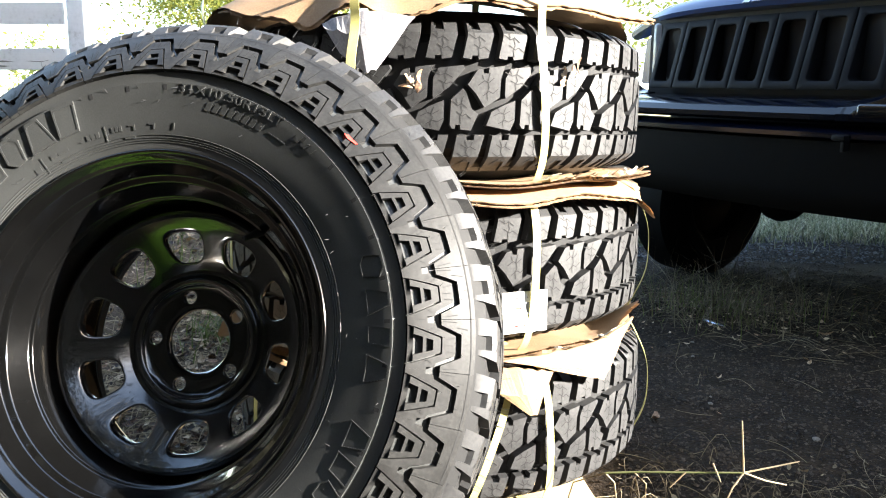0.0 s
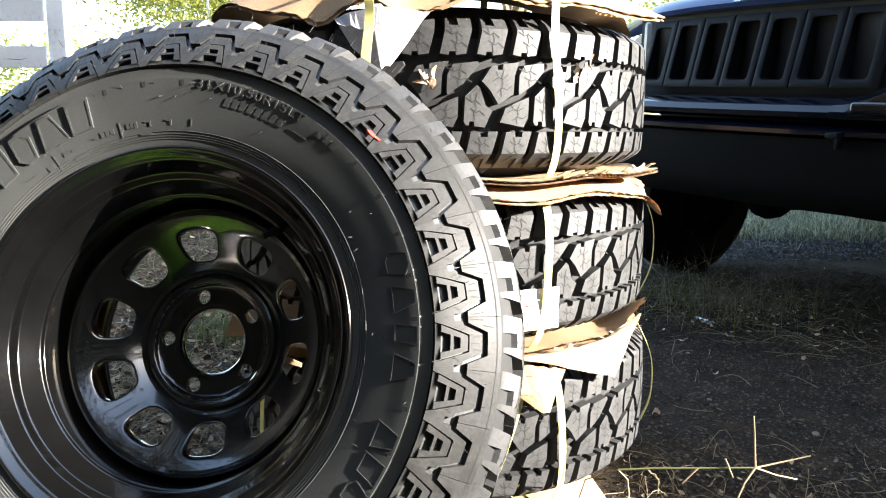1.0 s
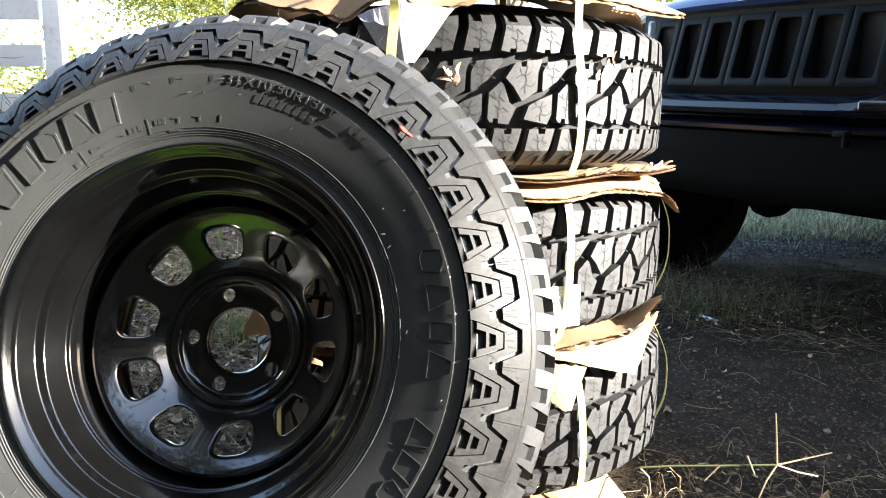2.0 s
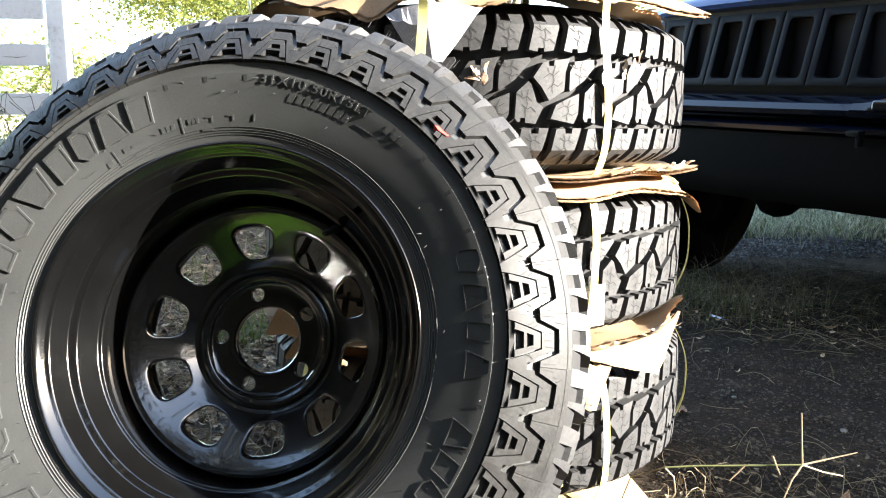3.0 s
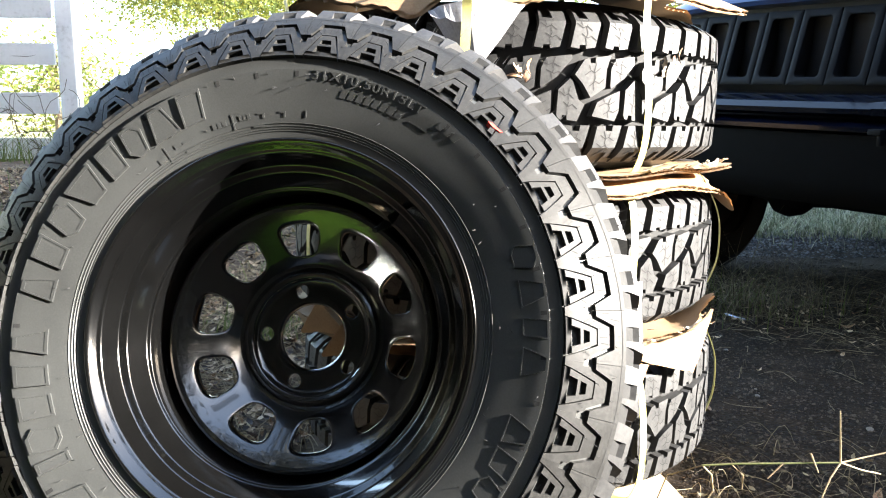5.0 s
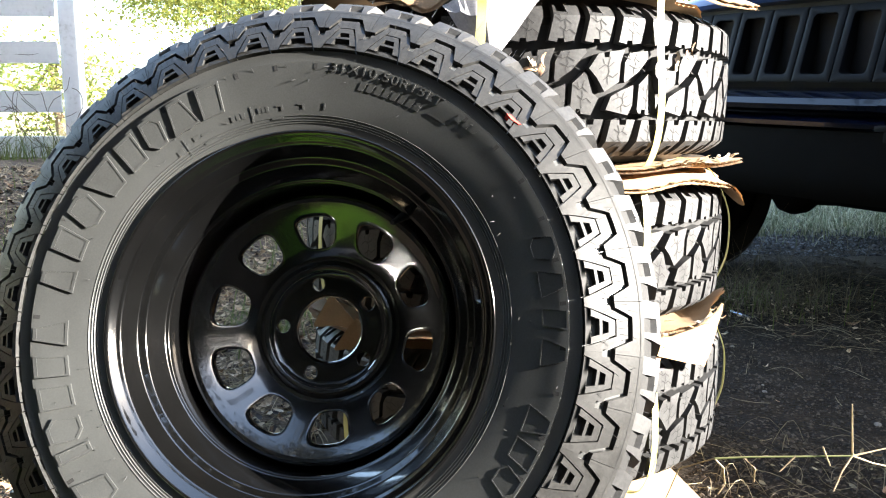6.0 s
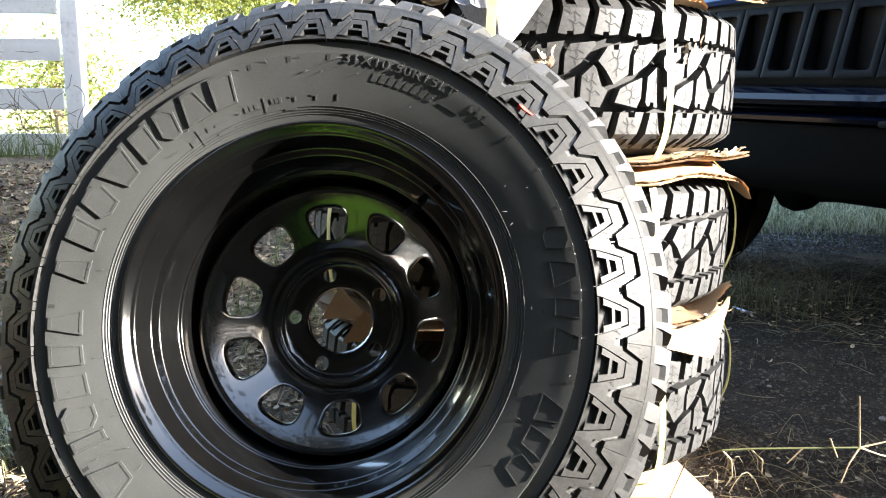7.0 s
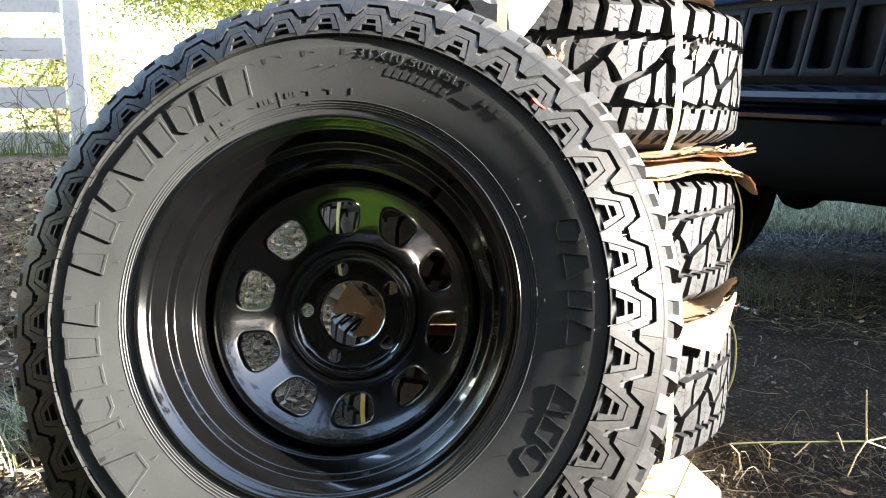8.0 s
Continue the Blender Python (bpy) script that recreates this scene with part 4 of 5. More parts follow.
def build_car():
    car = new("parked_suv")
    car.matrix_world = CAR
    tagged(car, "dark blue off-road car with slotted grille parked in shade", "car")
    # grille with seven slots
    grille = new("grille")
    grille.parent = car
    tagged(grille, "dark grey plastic grille with seven upright slots")
    bm = bmesh.new()
    zb, zt = 0.785, 1.007
    for k in range(7):
        x0 = (k - 3.5) * 0.117
        n = 6
        def ring(x_lo, x_hi, z_lo, z_hi, rr):
            pts = []
            for cx, cz, a0 in ((x_hi - rr, z_hi - rr, 0), (x_lo + rr, z_hi - rr, 90), (x_lo + rr, z_lo + rr, 180), (x_hi - rr, z_lo + rr, 270)):
                for q in range(n):
                    a = radians(a0 + 90 * q / (n - 1))
                    pts.append((cx + rr * math.cos(a), cz + rr * math.sin(a)))
            return pts
        P = lambda q, d: bm.verts.new((q[0], (q[1] - zb) * 0.30 + nose(q[0]) + d, q[1]))
        o = ring(x0 + 0.0015, x0 + 0.1155, zb, zt, 0.002)
        h = ring(x0 + 0.0185, x0 + 0.0985, zb + 0.020, zt - 0.020, 0.014)
        h2 = ring(x0 + 0.0215, x0 + 0.0955, zb + 0.023, zt - 0.023, 0.012)
        loops = [[P(q, 0.03) for q in o], [P(q, 0.002) for q in o], [P(q, 0.0) for q in ring(x0 + 0.004, x0 + 0.113, zb + 0.003, zt - 0.003, 0.004)], [P(q, -0.0006) for q in h], [P(q, 0.001) for q in h2], [P(q, 0.06) for q in h2]]
        for a, b in zip(loops, loops[1:]):
            for i in range(len(a)):
                j = (i + 1) % len(a)
                bm.faces.new((a[i], a[j], b[j], b[i]))
    part("slot_frame", bm, CAR_GREY, grille, "", angle=30)
    part("radiator", box_bm((0.94, 0.02, 0.28), (0, 0.105, 0.89)), RADIATOR, grille, "black mesh behind the slots")
    # hood: crowned, with a rounded front lip
    secs = []
    for k in range(21):
        x = -0.72 + 1.44 * k / 20
        e = nose(x) if abs(x) < 0.41 else nose(0.41) + 0.55 * (abs(x) - 0.41)
        drop = 0.055 * (abs(x) / 0.72) ** 3
        top = [(0.055, 1.048), (0.050, 1.062), (0.062, 1.080), (0.10, 1.100), (0.20, 1.122), (0.5, 1.150), (1.16, 1.170)]
        low = [(1.16, 1.10), (0.5, 1.09), (0.2, 1.07), (0.09, 1.040)]
        secs.append([(x, e + y, z - drop - 0.018) for y, z in top + low])
    hood = part("hood", loft(secs), CAR_PAINT, car, "dark blue painted hood with rounded lip")
    bm = bmesh.new()
    for k, (cx, w) in enumerate(((-0.045, 0.024), (-0.012, 0.028), (0.022, 0.028), (0.056, 0.028))):
        box_bm((w, 0.004, 0.022 if k else 0.030), (cx, 0.054 + nose(cx), 1.053), 0.001, 1, bm, Matrix.Rotation(radians(-50), 4, 'X'))
    part("emblem", bm, CHROME, hood, "small silver emblem bars")
    # bumper beam, end pods and fascia
    rounded = [(-0.185, 0.706), (-0.198, 0.714), (-0.200, 0.728), (-0.190, 0.744), (-0.160, 0.756), (-0.08, 0.762), (0.05, 0.768), (0.05, 0.706)]
    bumper = part("bumper", bar(-0.86, 0.86, rounded, 0.75), CAR_PAINT_SHADED, car, "glossy painted bumper, its shade put into the colour")
    part("bumper_step", bar(-0.85, 0.85, [(-0.192, 0.664), (-0.206, 0.670), (-0.206, 0.682), (-0.190, 0.692), (-0.05, 0.694), (-0.05, 0.664)], 0.75), CAR_PAINT_SHADED, bumper)
    part("lower_fascia", bar(-0.84, 0.84, [(-0.140, 0.460), (-0.172, 0.484), (-0.190, 0.530), (-0.190, 0.660), (0.0, 0.660), (0.0, 0.460)], 0.8), CAR_BLACK, car, "black plastic lower bumper")
    for sx in (-1, 1):
        x0, x1 = (0.41, 0.85) if sx > 0 else (-0.85, -0.41)
        secs = []
        for k in range(17):
            x = x0 + (x1 - x0) * k / 16
            t = (k if sx > 0 else 16 - k) / 16
            up = 0.055 * min(1, t * 3.2) ** 2
            secs.append([(x, nose(x, 0.62, 0.75) + y, z) for y, z in ((-0.199, 0.712), (-0.203, 0.730), (-0.193, 0.746 + up * 0.8), (-0.161, 0.758 + up), (0.04, 0.771 + up), (0.04, 0.712))])
        part("bumper_end", loft(secs), CAR_PAINT_SHADED, bumper)
        lx = sx * 0.53
        lens = part("turn_signal", box_bm((0.14, 0.02, 0.028), (0, -0.003, 0), 0.010, 3), BLACK_GLOSS, bumper, "dark turn signal lens", Matrix.Translation((lx, nose(lx, 0.62, 0.75) - 0.199, 0.742)) @ Matrix.Rotation(sx * radians(10), 4, 'Z'))
        part("chrome_ring", box_bm((0.155, 0.018, 0.040), (0, 0.002, 0), 0.012, 3), CHROME, bumper, "thin chrome ring", lens.matrix_local.copy())
        # headlamp and fender, swept back from the grille
        hx = sx * 0.515
        lamp = part("headlight", box_bm((0.27, 0.05, 0.215), (0, 0, 0), 0.02, 3), LENS, car, "clear rectangular headlight", Matrix.Translation((hx, nose(hx) + 0.045, 0.905)) @ Matrix.Rotation(sx * radians(47), 4, 'Z'))
        part("bezel", box_bm((0.28, 0.03, 0.235), (0, 0.03, 0), 0.012, 2), CAR_PAINT, lamp)
        secs = []
        for k in range(25):
            y = 0.56 + 3.64 * k / 24
            w = 0.93 + 0.02 * math.sin(y)
            arch = max(0.0, 0.47 ** 2 - (y - 0.74) ** 2, 0.47 ** 2 - (y - 3.02) ** 2) ** 0.5
            lo = max(0.42, 0.36 + arch)
            secs.append([(sx * w, y, lo), (sx * (w + 0.01), y, 0.80), (sx * (w - 0.01), y, 0.98), (sx * (w - 0.14), y, 1.06), (sx * (w - 0.22), y, 1.04), (sx * (w - 0.20), y, lo)])
        part("fender", loft(secs), CAR_PAINT, car, "dark blue body side")
    hook = box_bm((0.034, 0.030, 0.016), (0, 0, 0), 0.005)
    box_bm((0.010, 0.026, 0.040), (0.012, 0.002, -0.014), 0.003, 2, hook)
    part("tow_hook", hook, CAR_GREY, bumper, "grey metal tow hook", Matrix.Translation((0.435, nose(0.435, 0.62, 0.75) - 0.212, 0.672)))
    part("chassis", box_bm((1.3, 3.6, 0.30), (0, 2.2, 0.62), 0.05), CAR_BLACK, car)
    tube = [(-0.62, 0.036), (-0.44, 0.038), (-0.40, 0.052), (-0.36, 0.088), (-0.31, 0.098), (-0.26, 0.082), (-0.22, 0.046), (-0.14, 0.037), (0.62, 0.036)]
    axle = revolve([(r, x) for x, r in tube], 20)
    part("front_axle", axle, CAR_BLACK, car, "black axle tube with a round gear housing", Matrix.Translation((0, 0.74, 0.335)) @ Matrix.Rotation(radians(-90), 4, 'Z'))
    part("rear_body", box_bm((1.50, 2.9, 0.30), (0, 2.75, 0.95), 0.05), CAR_PAINT, car)
    cab = []
    for z, y0, y1, w in ((1.08, 1.18, 4.24, 0.74), (1.20, 1.30, 4.22, 0.73), (1.62, 1.86, 4.10, 0.62), (1.70, 2.02, 4.02, 0.57)):
        cab.append([(-w, y0, z), (w, y0, z), (w + 0.01, (y0 + y1) / 2, z), (w, y1, z), (-w, y1, z), (-w - 0.01, (y0 + y1) / 2, z)])
    part("cabin", loft(cab), CAR_PAINT, car)
    part("windscreen", loft([[(-0.64, 1.36, 1.22), (0.64, 1.36, 1.22), (0.56, 1.80, 1.59), (-0.56, 1.80, 1.59)], [(-0.64, 1.345, 1.23), (0.64, 1.345, 1.23), (0.56, 1.785, 1.60), (-0.56, 1.785, 1.60)]]), BLACK_GLOSS, car, "dark windscreen")
    for sx in (-1, 1):
        for y in (0.74, 3.02):
            up = CAR[2]
            z = (0.350 - up[0] * sx * 0.72 - up[1] * y - up[3]) / up[2]      # every wheel stands on the soil
            m = Matrix.Translation((sx * 0.72, y, z)) @ Matrix.Rotation(radians(90 if sx < 0 else -90), 4, 'Z')
            wheel = part_mesh("wheel", CAR_TIRE, car, "black off-road tire", m @ Matrix.Scale(0.94, 4))
            part("rim", revolve([(0.02, -0.05), (0.10, -0.06), (0.17, -0.05), (0.19, -0.09), (0.205, -0.105), (0.205, 0.1), (0.19, 0.08), (0.02, 0.06)], 48), CAR_BLACK, wheel)
    return car


build_car()


# ---- fence ----
BARE_WOOD = material("grey_bare_wood", [(0.20, 0.19, 0.18), (0.36, 0.35, 0.33)], 0.9, scale=20, fine=120, bump=0.3)


def build_fence():
    f = new("board_fence")
    f.matrix_world = pose(-2.525, 5.19, 0.0)
    tagged(f, "weathered white painted board fence with peeling paint", "fence")
    rnd = random.Random(5)
    for x in (0.0, -2.45):
        bm = box_bm((0.112, 0.11, 1.75), (0, 0, 0), 0.006)
        part("post", bm, FENCE_PAINT, f, "", pose(x, 0.03, 1.02, 0.6, 0.5, 2))
    for z in (0.52, 0.823, 1.146, 1.45):
        bm = bmesh.new()
        n = 30
        secs = []
        for k in range(n + 1):
            x = -2.6 + 2.545 * k / n
            s = 0.004 * noise.noise((x * 2, z * 7, 0))
            secs.append([(x, -0.040, z - 0.072 + s), (x, -0.062, z - 0.070 + s), (x, -0.063, z + 0.070 + s), (x, -0.040, z + 0.072 + s)])
        bm.free()
        part("board", loft(secs), FENCE_PAINT, f, "", pose(0, 0, 0, 0, 0, rnd.uniform(-0.4, 0.4)), angle=20)
        for k in range(12 if 1.0 < z < 1.2 else 4):        # flaked paint along the grain
            x, ln, h = rnd.uniform(-1.5, -0.30), rnd.uniform(0.03, 0.18), rnd.uniform(0.0015, 0.0045)
            zz = z + rnd.uniform(-0.05, 0.05)
            ring = [(x + ln * t, zz + 0.012 * noise.noise((x * 7 + t * 3, zz, 4)) + s * h * math.sin(0.15 + 2.8 * t) * (1 + 0.9 * noise.noise((x * 9 + t * 6, zz * 9, s)))) for s, ts in ((-1, (0, .2, .4, .6, .8, 1)), (1, (1, .8, .6, .4, .2, 0))) for t in ts]
            part("peeled_patch", loft([[(px, y, pz) for px, pz in ring] for y in (-0.060, -0.0655)]), BARE_WOOD, f, "", smooth=False)
    return f


build_fence()


# ---- unseen house and walls, added to cast shade over the car and yard ----
def build_shade_house():
    h = new("house")
    h.location = (7.7, 3.62, 0)
    tagged(h, "unseen dark house added to shade the car", "house")
    part("wall", box_bm((4.0, 7.4, 6.0), (0, 0, 2.9)), SIDING, h)
    for k in range(27):
        part("siding_board", box_bm((0.03, 7.4, 0.21), (-2.012, 0, 0.2 + 0.215 * k), 0, rot=Matrix.Rotation(radians(4), 4, 'Y')), SIDING, h, smooth=False)
    part("roof", box_bm((4.8, 7.8, 0.25), (0, 0, 6.0), 0.05), ROOFING, h)
    # Unseen walls, sized only to cast shade on the soil.
    thing("shade_wall", mesh_of("shade_wall", box_bm((0.3, 4.4, 1.1), (0, 0, 0), 0.02), SIDING), "unseen low dark wall added to shade the soil", "wall", pose(3.4, -1.26, 0.445))
    thing("shade_wall", mesh_of("shade_wall", box_bm((0.3, 5.2, 1.55), (0, 0, 0), 0.02), SIDING), "unseen taller dark wall added to shade the ground", "wall", pose(3.75, -3.15, 0.625))
    return h


build_shade_house()


def build_reflection_shed():
    """Unseen shed, added opposite the stack to darken reflections in the wheel disc."""
    h = new("shed")
    h.location = (-1.4, -4.2, 0)
    tagged(h, "unseen dark timber shed added to darken reflections", "shed")
    part("wall", box_bm((7.2, 1.6, 2.6), (0, -0.05, 1.25)), BARK, h)
    for k in range(13):
        part("wall_board", box_bm((7.2, 0.03, 0.21), (0, 0.765, 0.08 + 0.2 * k), 0, rot=Matrix.Rotation(radians(-4), 4, 'X')), BARK, h, smooth=False)
    part("roof", box_bm((7.6, 2.1, 0.10), (0, 0, 2.62), 0.02, rot=Matrix.Rotation(radians(5), 4, 'X')), ROOFING, h)


build_reflection_shed()


# ---- loose stuff on the ground ----
def in_footprint(x, y):
    return (x + 0.03) ** 2 + (y - 1.40) ** 2 < 0.37 ** 2


def scatter(name, label, category, mat, place, count, seed, build):
    rnd = random.Random(seed)
    bm = bmesh.new()
    verts, faces = [], []
    made = 0
    while made < count:
        x, y = place(rnd)
        if in_footprint(x, y):
            made += 1
            continue
        v, f = build(rnd, x, y, ground_z(x, y))
        o = len(verts)
        verts += v
        faces += [tuple(i + o for i in q) for q in f]
        made += 1
    bm.free()
    me = bpy.data.meshes.new(name)
    me.from_pydata(verts, [], faces)
    me.materials.append(mat)
    return thing(name, me, label, category, kind="stuff")


OCTA = [(0, 2, 4), (2, 1, 4), (1, 3, 4), (3, 0, 4), (2, 0, 5), (1, 2, 5), (3, 1, 5), (0, 3, 5)]


def pebble(lo, hi):
    def make(rnd, x, y, z):
        s = lo * (hi / lo) ** (rnd.random() ** 2.2)
        a = rnd.uniform(0, 6.28)
        c, d = math.cos(a), math.sin(a)
        p = [(s * rnd.uniform(.7, 1.2), 0, 0), (-s * rnd.uniform(.7, 1.2), 0, 0), (0, s * rnd.uniform(.5, .9), 0), (0, -s * rnd.uniform(.5, .9), 0), (s * rnd.uniform(-.3, .3), 0, s * rnd.uniform(.35, .7)), (0, 0, -s * 0.5)]
        t = rnd.uniform(-.4, .4)
        return [(x + c * u - d * v, y + d * u + c * v, z + w + t * u * 0.5 + s * 0.1) for u, v, w in p], OCTA
    return make


def leaf(lo, hi):
    def make(rnd, x, y, z):
        ln, wd = rnd.uniform(lo, hi), rnd.uniform(0.35, 0.6)
        m = pose(x, y, z + 0.006 + rnd.random() * 0.012, rnd.uniform(-35, 35), rnd.uniform(-30, 30), rnd.uniform(0, 360))
        q = rnd.uniform(0.05, 0.35)
        pts = [(-.5, 0, q), (-.15, -wd / 2, q * .3), (-.15, 0, 0), (-.15, wd / 2, q * .4), (.2, -wd / 2.4, q * .3), (.2, 0, 0), (.2, wd / 2.4, q * .2), (.5, 0, q)]
        return [tuple(m @ Vector((a * ln, b * ln, c * ln))) for a, b, c in pts], [(0, 1, 2), (0, 2, 3), (1, 4, 5, 2), (2, 5, 6, 3), (4, 7, 5), (5, 7, 6)]
    return make


def blade(lo, hi, w, lean=0.6):
    def make(rnd, x, y, z):
        h = rnd.uniform(lo, hi)
        a = rnd.uniform(0, 6.28)
        b = rnd.uniform(0.1, lean) * h
        dx, dy = math.cos(a), math.sin(a)
        sx, sy = -dy * w / 2, dx * w / 2
        v, f = [], []
        for k in range(4):
            t = k / 3
            q = 1 - t * 0.85
            px, py, pz = x + dx * b * t * t * 1.4, y + dy * b * t * t * 1.4, z + h * (t - 0.25 * t * t * (b / h))
            v += [(px + sx * q, py + sy * q, pz), (px - sx * q, py - sy * q, pz)]
        return v, [(0, 1, 3, 2), (2, 3, 5, 4), (4, 5, 7, 6)]
    return make


def straw(lo, hi, w=0.0022):
    def make(rnd, x, y, z):
        ln, a = rnd.uniform(lo, hi), rnd.uniform(0, 6.28)
        bend, up = rnd.gauss(0, 0.5), rnd.random() ** 3 * 0.05
        v, f = [], []
        px, py, n = x, y, 6
        for k in range(n):
            t = k / (n - 1)
            c, d = math.cos(a + bend * t), math.sin(a + bend * t)
            pz = ground_z(px, py) + 0.003 + up * math.sin(t * 3.1)
            r = w * (1 - 0.5 * t)
            v += [(px, py, pz + r), (px - d * r, py + c * r, pz - r / 2), (px + d * r, py - c * r, pz - r / 2)]
            px, py = px + c * ln / (n - 1), py + d * ln / (n - 1)
        for s in range(0, 3 * (n - 1), 3):
            for i in range(3):
                j = (i + 1) % 3
                f.append((s + i, s + j, s + 3 + j, s + 3 + i))
        return v, f
    return make


def box_place(x0, x1, y0, y1):
    return lambda r: (r.uniform(x0, x1), r.uniform(y0, y1))


def blob(cx, cy, sx, sy):
    return lambda r: (r.gauss(cx, sx), r.gauss(cy, sy))


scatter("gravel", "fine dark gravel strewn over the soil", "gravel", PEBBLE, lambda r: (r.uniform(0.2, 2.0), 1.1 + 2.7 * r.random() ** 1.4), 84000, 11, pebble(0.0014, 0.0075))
scatter("gravel", "fine dark gravel strewn over the soil", "gravel", GREY_GRAVEL, lambda r: (r.uniform(0.6, 4.4), 3.65 + 0.95 * r.random()), 15000, 12, pebble(0.004, 0.016))
scatter("gravel", "fine dark gravel strewn over the soil", "gravel", PEBBLE, box_place(-2.5, 0.3, 0.6, 4.0), 6000, 13, pebble(0.003, 0.012))
scatter("leaf_litter", "brown dry leaves lying on the soil", "leaves", LEAF_DRY, box_place(-2.4, 0.2, 0.9, 4.0), 7500, 14, leaf(0.014, 0.042))
scatter("leaf_litter", "brown dry leaves lying on the soil", "leaves", LEAF_DRY, box_place(0.2, 2.4, 1.1, 3.4), 110, 15, leaf(0.008, 0.026))
scatter("straw_litter", "dry grass stems and twigs on the soil", "straw", STRAW, box_place(-2.4, 0.2, 0.9, 4.2), 5200, 16, straw(0.03, 0.18, 0.0010))
scatter("straw_litter", "dry grass stems and twigs on the soil", "straw", STRAW_DULL, blob(0.60, 1.20, 0.35, 0.12), 90, 17, straw(0.02, 0.12, 0.0007))
scatter("straw_litter", "dry grass stems and twigs on the soil", "straw", STRAW_DULL, box_place(0.3, 2.0, 1.3, 3.4), 130, 18, straw(0.02, 0.12, 0.0007))
scatter("grass_tuft", "thin green grass growing beside the car", "grass", GRASS, blob(1.00, 2.62, 0.15, 0.16), 230, 19, blade(0.03, 0.16, 0.0034, 1.5))
scatter("grass_tuft", "thin green grass growing beside the car", "grass", STRAW_DULL, blob(1.06, 2.62, 0.20, 0.16), 520, 20, blade(0.04, 0.24, 0.0026, 2.4))
scatter("leaf_litter", "dull brown leaves among dry grass by the car", "leaves", LEAF_DRY, blob(1.20, 2.60, 0.32, 0.28), 420, 31, leaf(0.008, 0.024))
scatter("straw_litter", "broken dry stems among grass by the car", "straw", STRAW_DULL, blob(1.15, 2.60, 0.32, 0.28), 420, 32, straw(0.04, 0.22, 0.0010))
scatter("dry_stem", "long bent dry grass stems by the car", "grass", STRAW_DULL, blob(1.12, 2.62, 0.20, 0.14), 16, 33, blade(0.26, 0.46, 0.0036, 2.6))
scatter("grass", "rough grass at the edge of the yard", "grass", PALE_GRASS, lambda r: (r.uniform(0.8, 6.0), 4.25 + 0.25 * r.gauss(0, 1) * r.random() + r.random() ** 1.4 * 4.5), 22000, 21, blade(0.03, 0.17, 0.005, 1.3))
scatter("grass", "sunlit grass under the fence", "grass", GRASS, lambda r: (r.uniform(-4.5, -0.6), 4.7 + r.random() ** 1.3 * 3), 6000, 22, blade(0.05, 0.28, 0.006, 0.9))
scatter("grass", "sunlit tufts of grass among dead leaves", "grass", PALE_GRASS, blob(-1.0, 1.38, 0.06, 0.07), 420, 23, blade(0.03, 0.12, 0.0035, 1.4))
scatter("grass", "sunlit tufts of grass among dead leaves", "grass", GRASS, blob(-1.1, 2.6, 0.5, 0.4), 700, 24, blade(0.03, 0.16, 0.004, 1.0))


scatter("straw_litter", "pale straw and bark bits behind the wheel", "straw", STRAW, box_place(-0.95, -0.30, 1.1, 2.6), 1500, 25, straw(0.02, 0.12, 0.0014))
scatter("leaf_litter", "crumbled dry leaves behind the wheel", "leaves", LEAF_DRY, box_place(-0.95, -0.30, 1.1, 2.6), 1600, 26, leaf(0.010, 0.030))
scatter("grass", "small green weed among dead leaves", "grass", GRASS, blob(-0.62, 2.12, 0.06, 0.08), 160, 27, blade(0.03, 0.10, 0.006, 1.4))


scatter("leaf_litter", "brown dead leaves at the foot of the stack", "leaves", STRAW_DULL, blob(0.55, 1.24, 0.26, 0.06), 140, 28, leaf(0.006, 0.020))
scatter("straw_litter", "broken straw at the foot of the stack", "straw", STRAW_DULL, blob(0.45, 1.22, 0.20, 0.06), 90, 29, straw(0.02, 0.10, 0.0008))


scatter("grass", "short green lawn grass in front of the wheel", "grass", LAWN, lambda r: (-0.56 + 0.17 * r.gauss(0, 1), 0.43 + 0.06 * r.gauss(0, 1)), 11000, 30, blade(0.010, 0.030, 0.004, 1.6))


# bare vines on the fence
def vine(x, z, seed):
    rnd = random.Random(seed)
    bm = bmesh.new()
    for k in range(7):
        p = Vector((x + rnd.uniform(-.1, .1), 5.10 - rnd.random() * 0.06, z))
        d = Vector((rnd.uniform(-.6, .6), rnd.uniform(-.1, .05), rnd.uniform(.4, 1)))
        r = rnd.uniform(0.0015, 0.003)
        prev = None
        for j in range(12):
            ring = [bm.verts.new(p + Vector((math.cos(a), 0, math.sin(a))) * r) for a in (0, 2.09, 4.19)]
            if prev:
                for i in range(3):
                    bm.faces.new((prev[i], prev[(i + 1) % 3], ring[(i + 1) % 3], ring[i]))
            prev = ring
            d = (d + Vector((rnd.uniform(-.5, .5), rnd.uniform(-.05, .05), rnd.uniform(-.6, .35)))).normalized()
            p = p + d * rnd.uniform(0.03, 0.08)
            p.y = min(p.y, 5.11)
            p.z = max(p.z, ground_z(p.x, p.y))
    return thing("dry_vine", mesh_of("dry_vine", bm, BARK, smooth=False), "thin bare brown vine climbing the white fence", "vine", group="vines on the fence")


for x, z, sd in ((-2.50, 0.40, 1), (-2.62, 0.42, 2), (-2.80, 0.38, 3), (-3.0, 0.40, 4), (-2.40, 0.40, 5)):
    vine(x, z, sd)


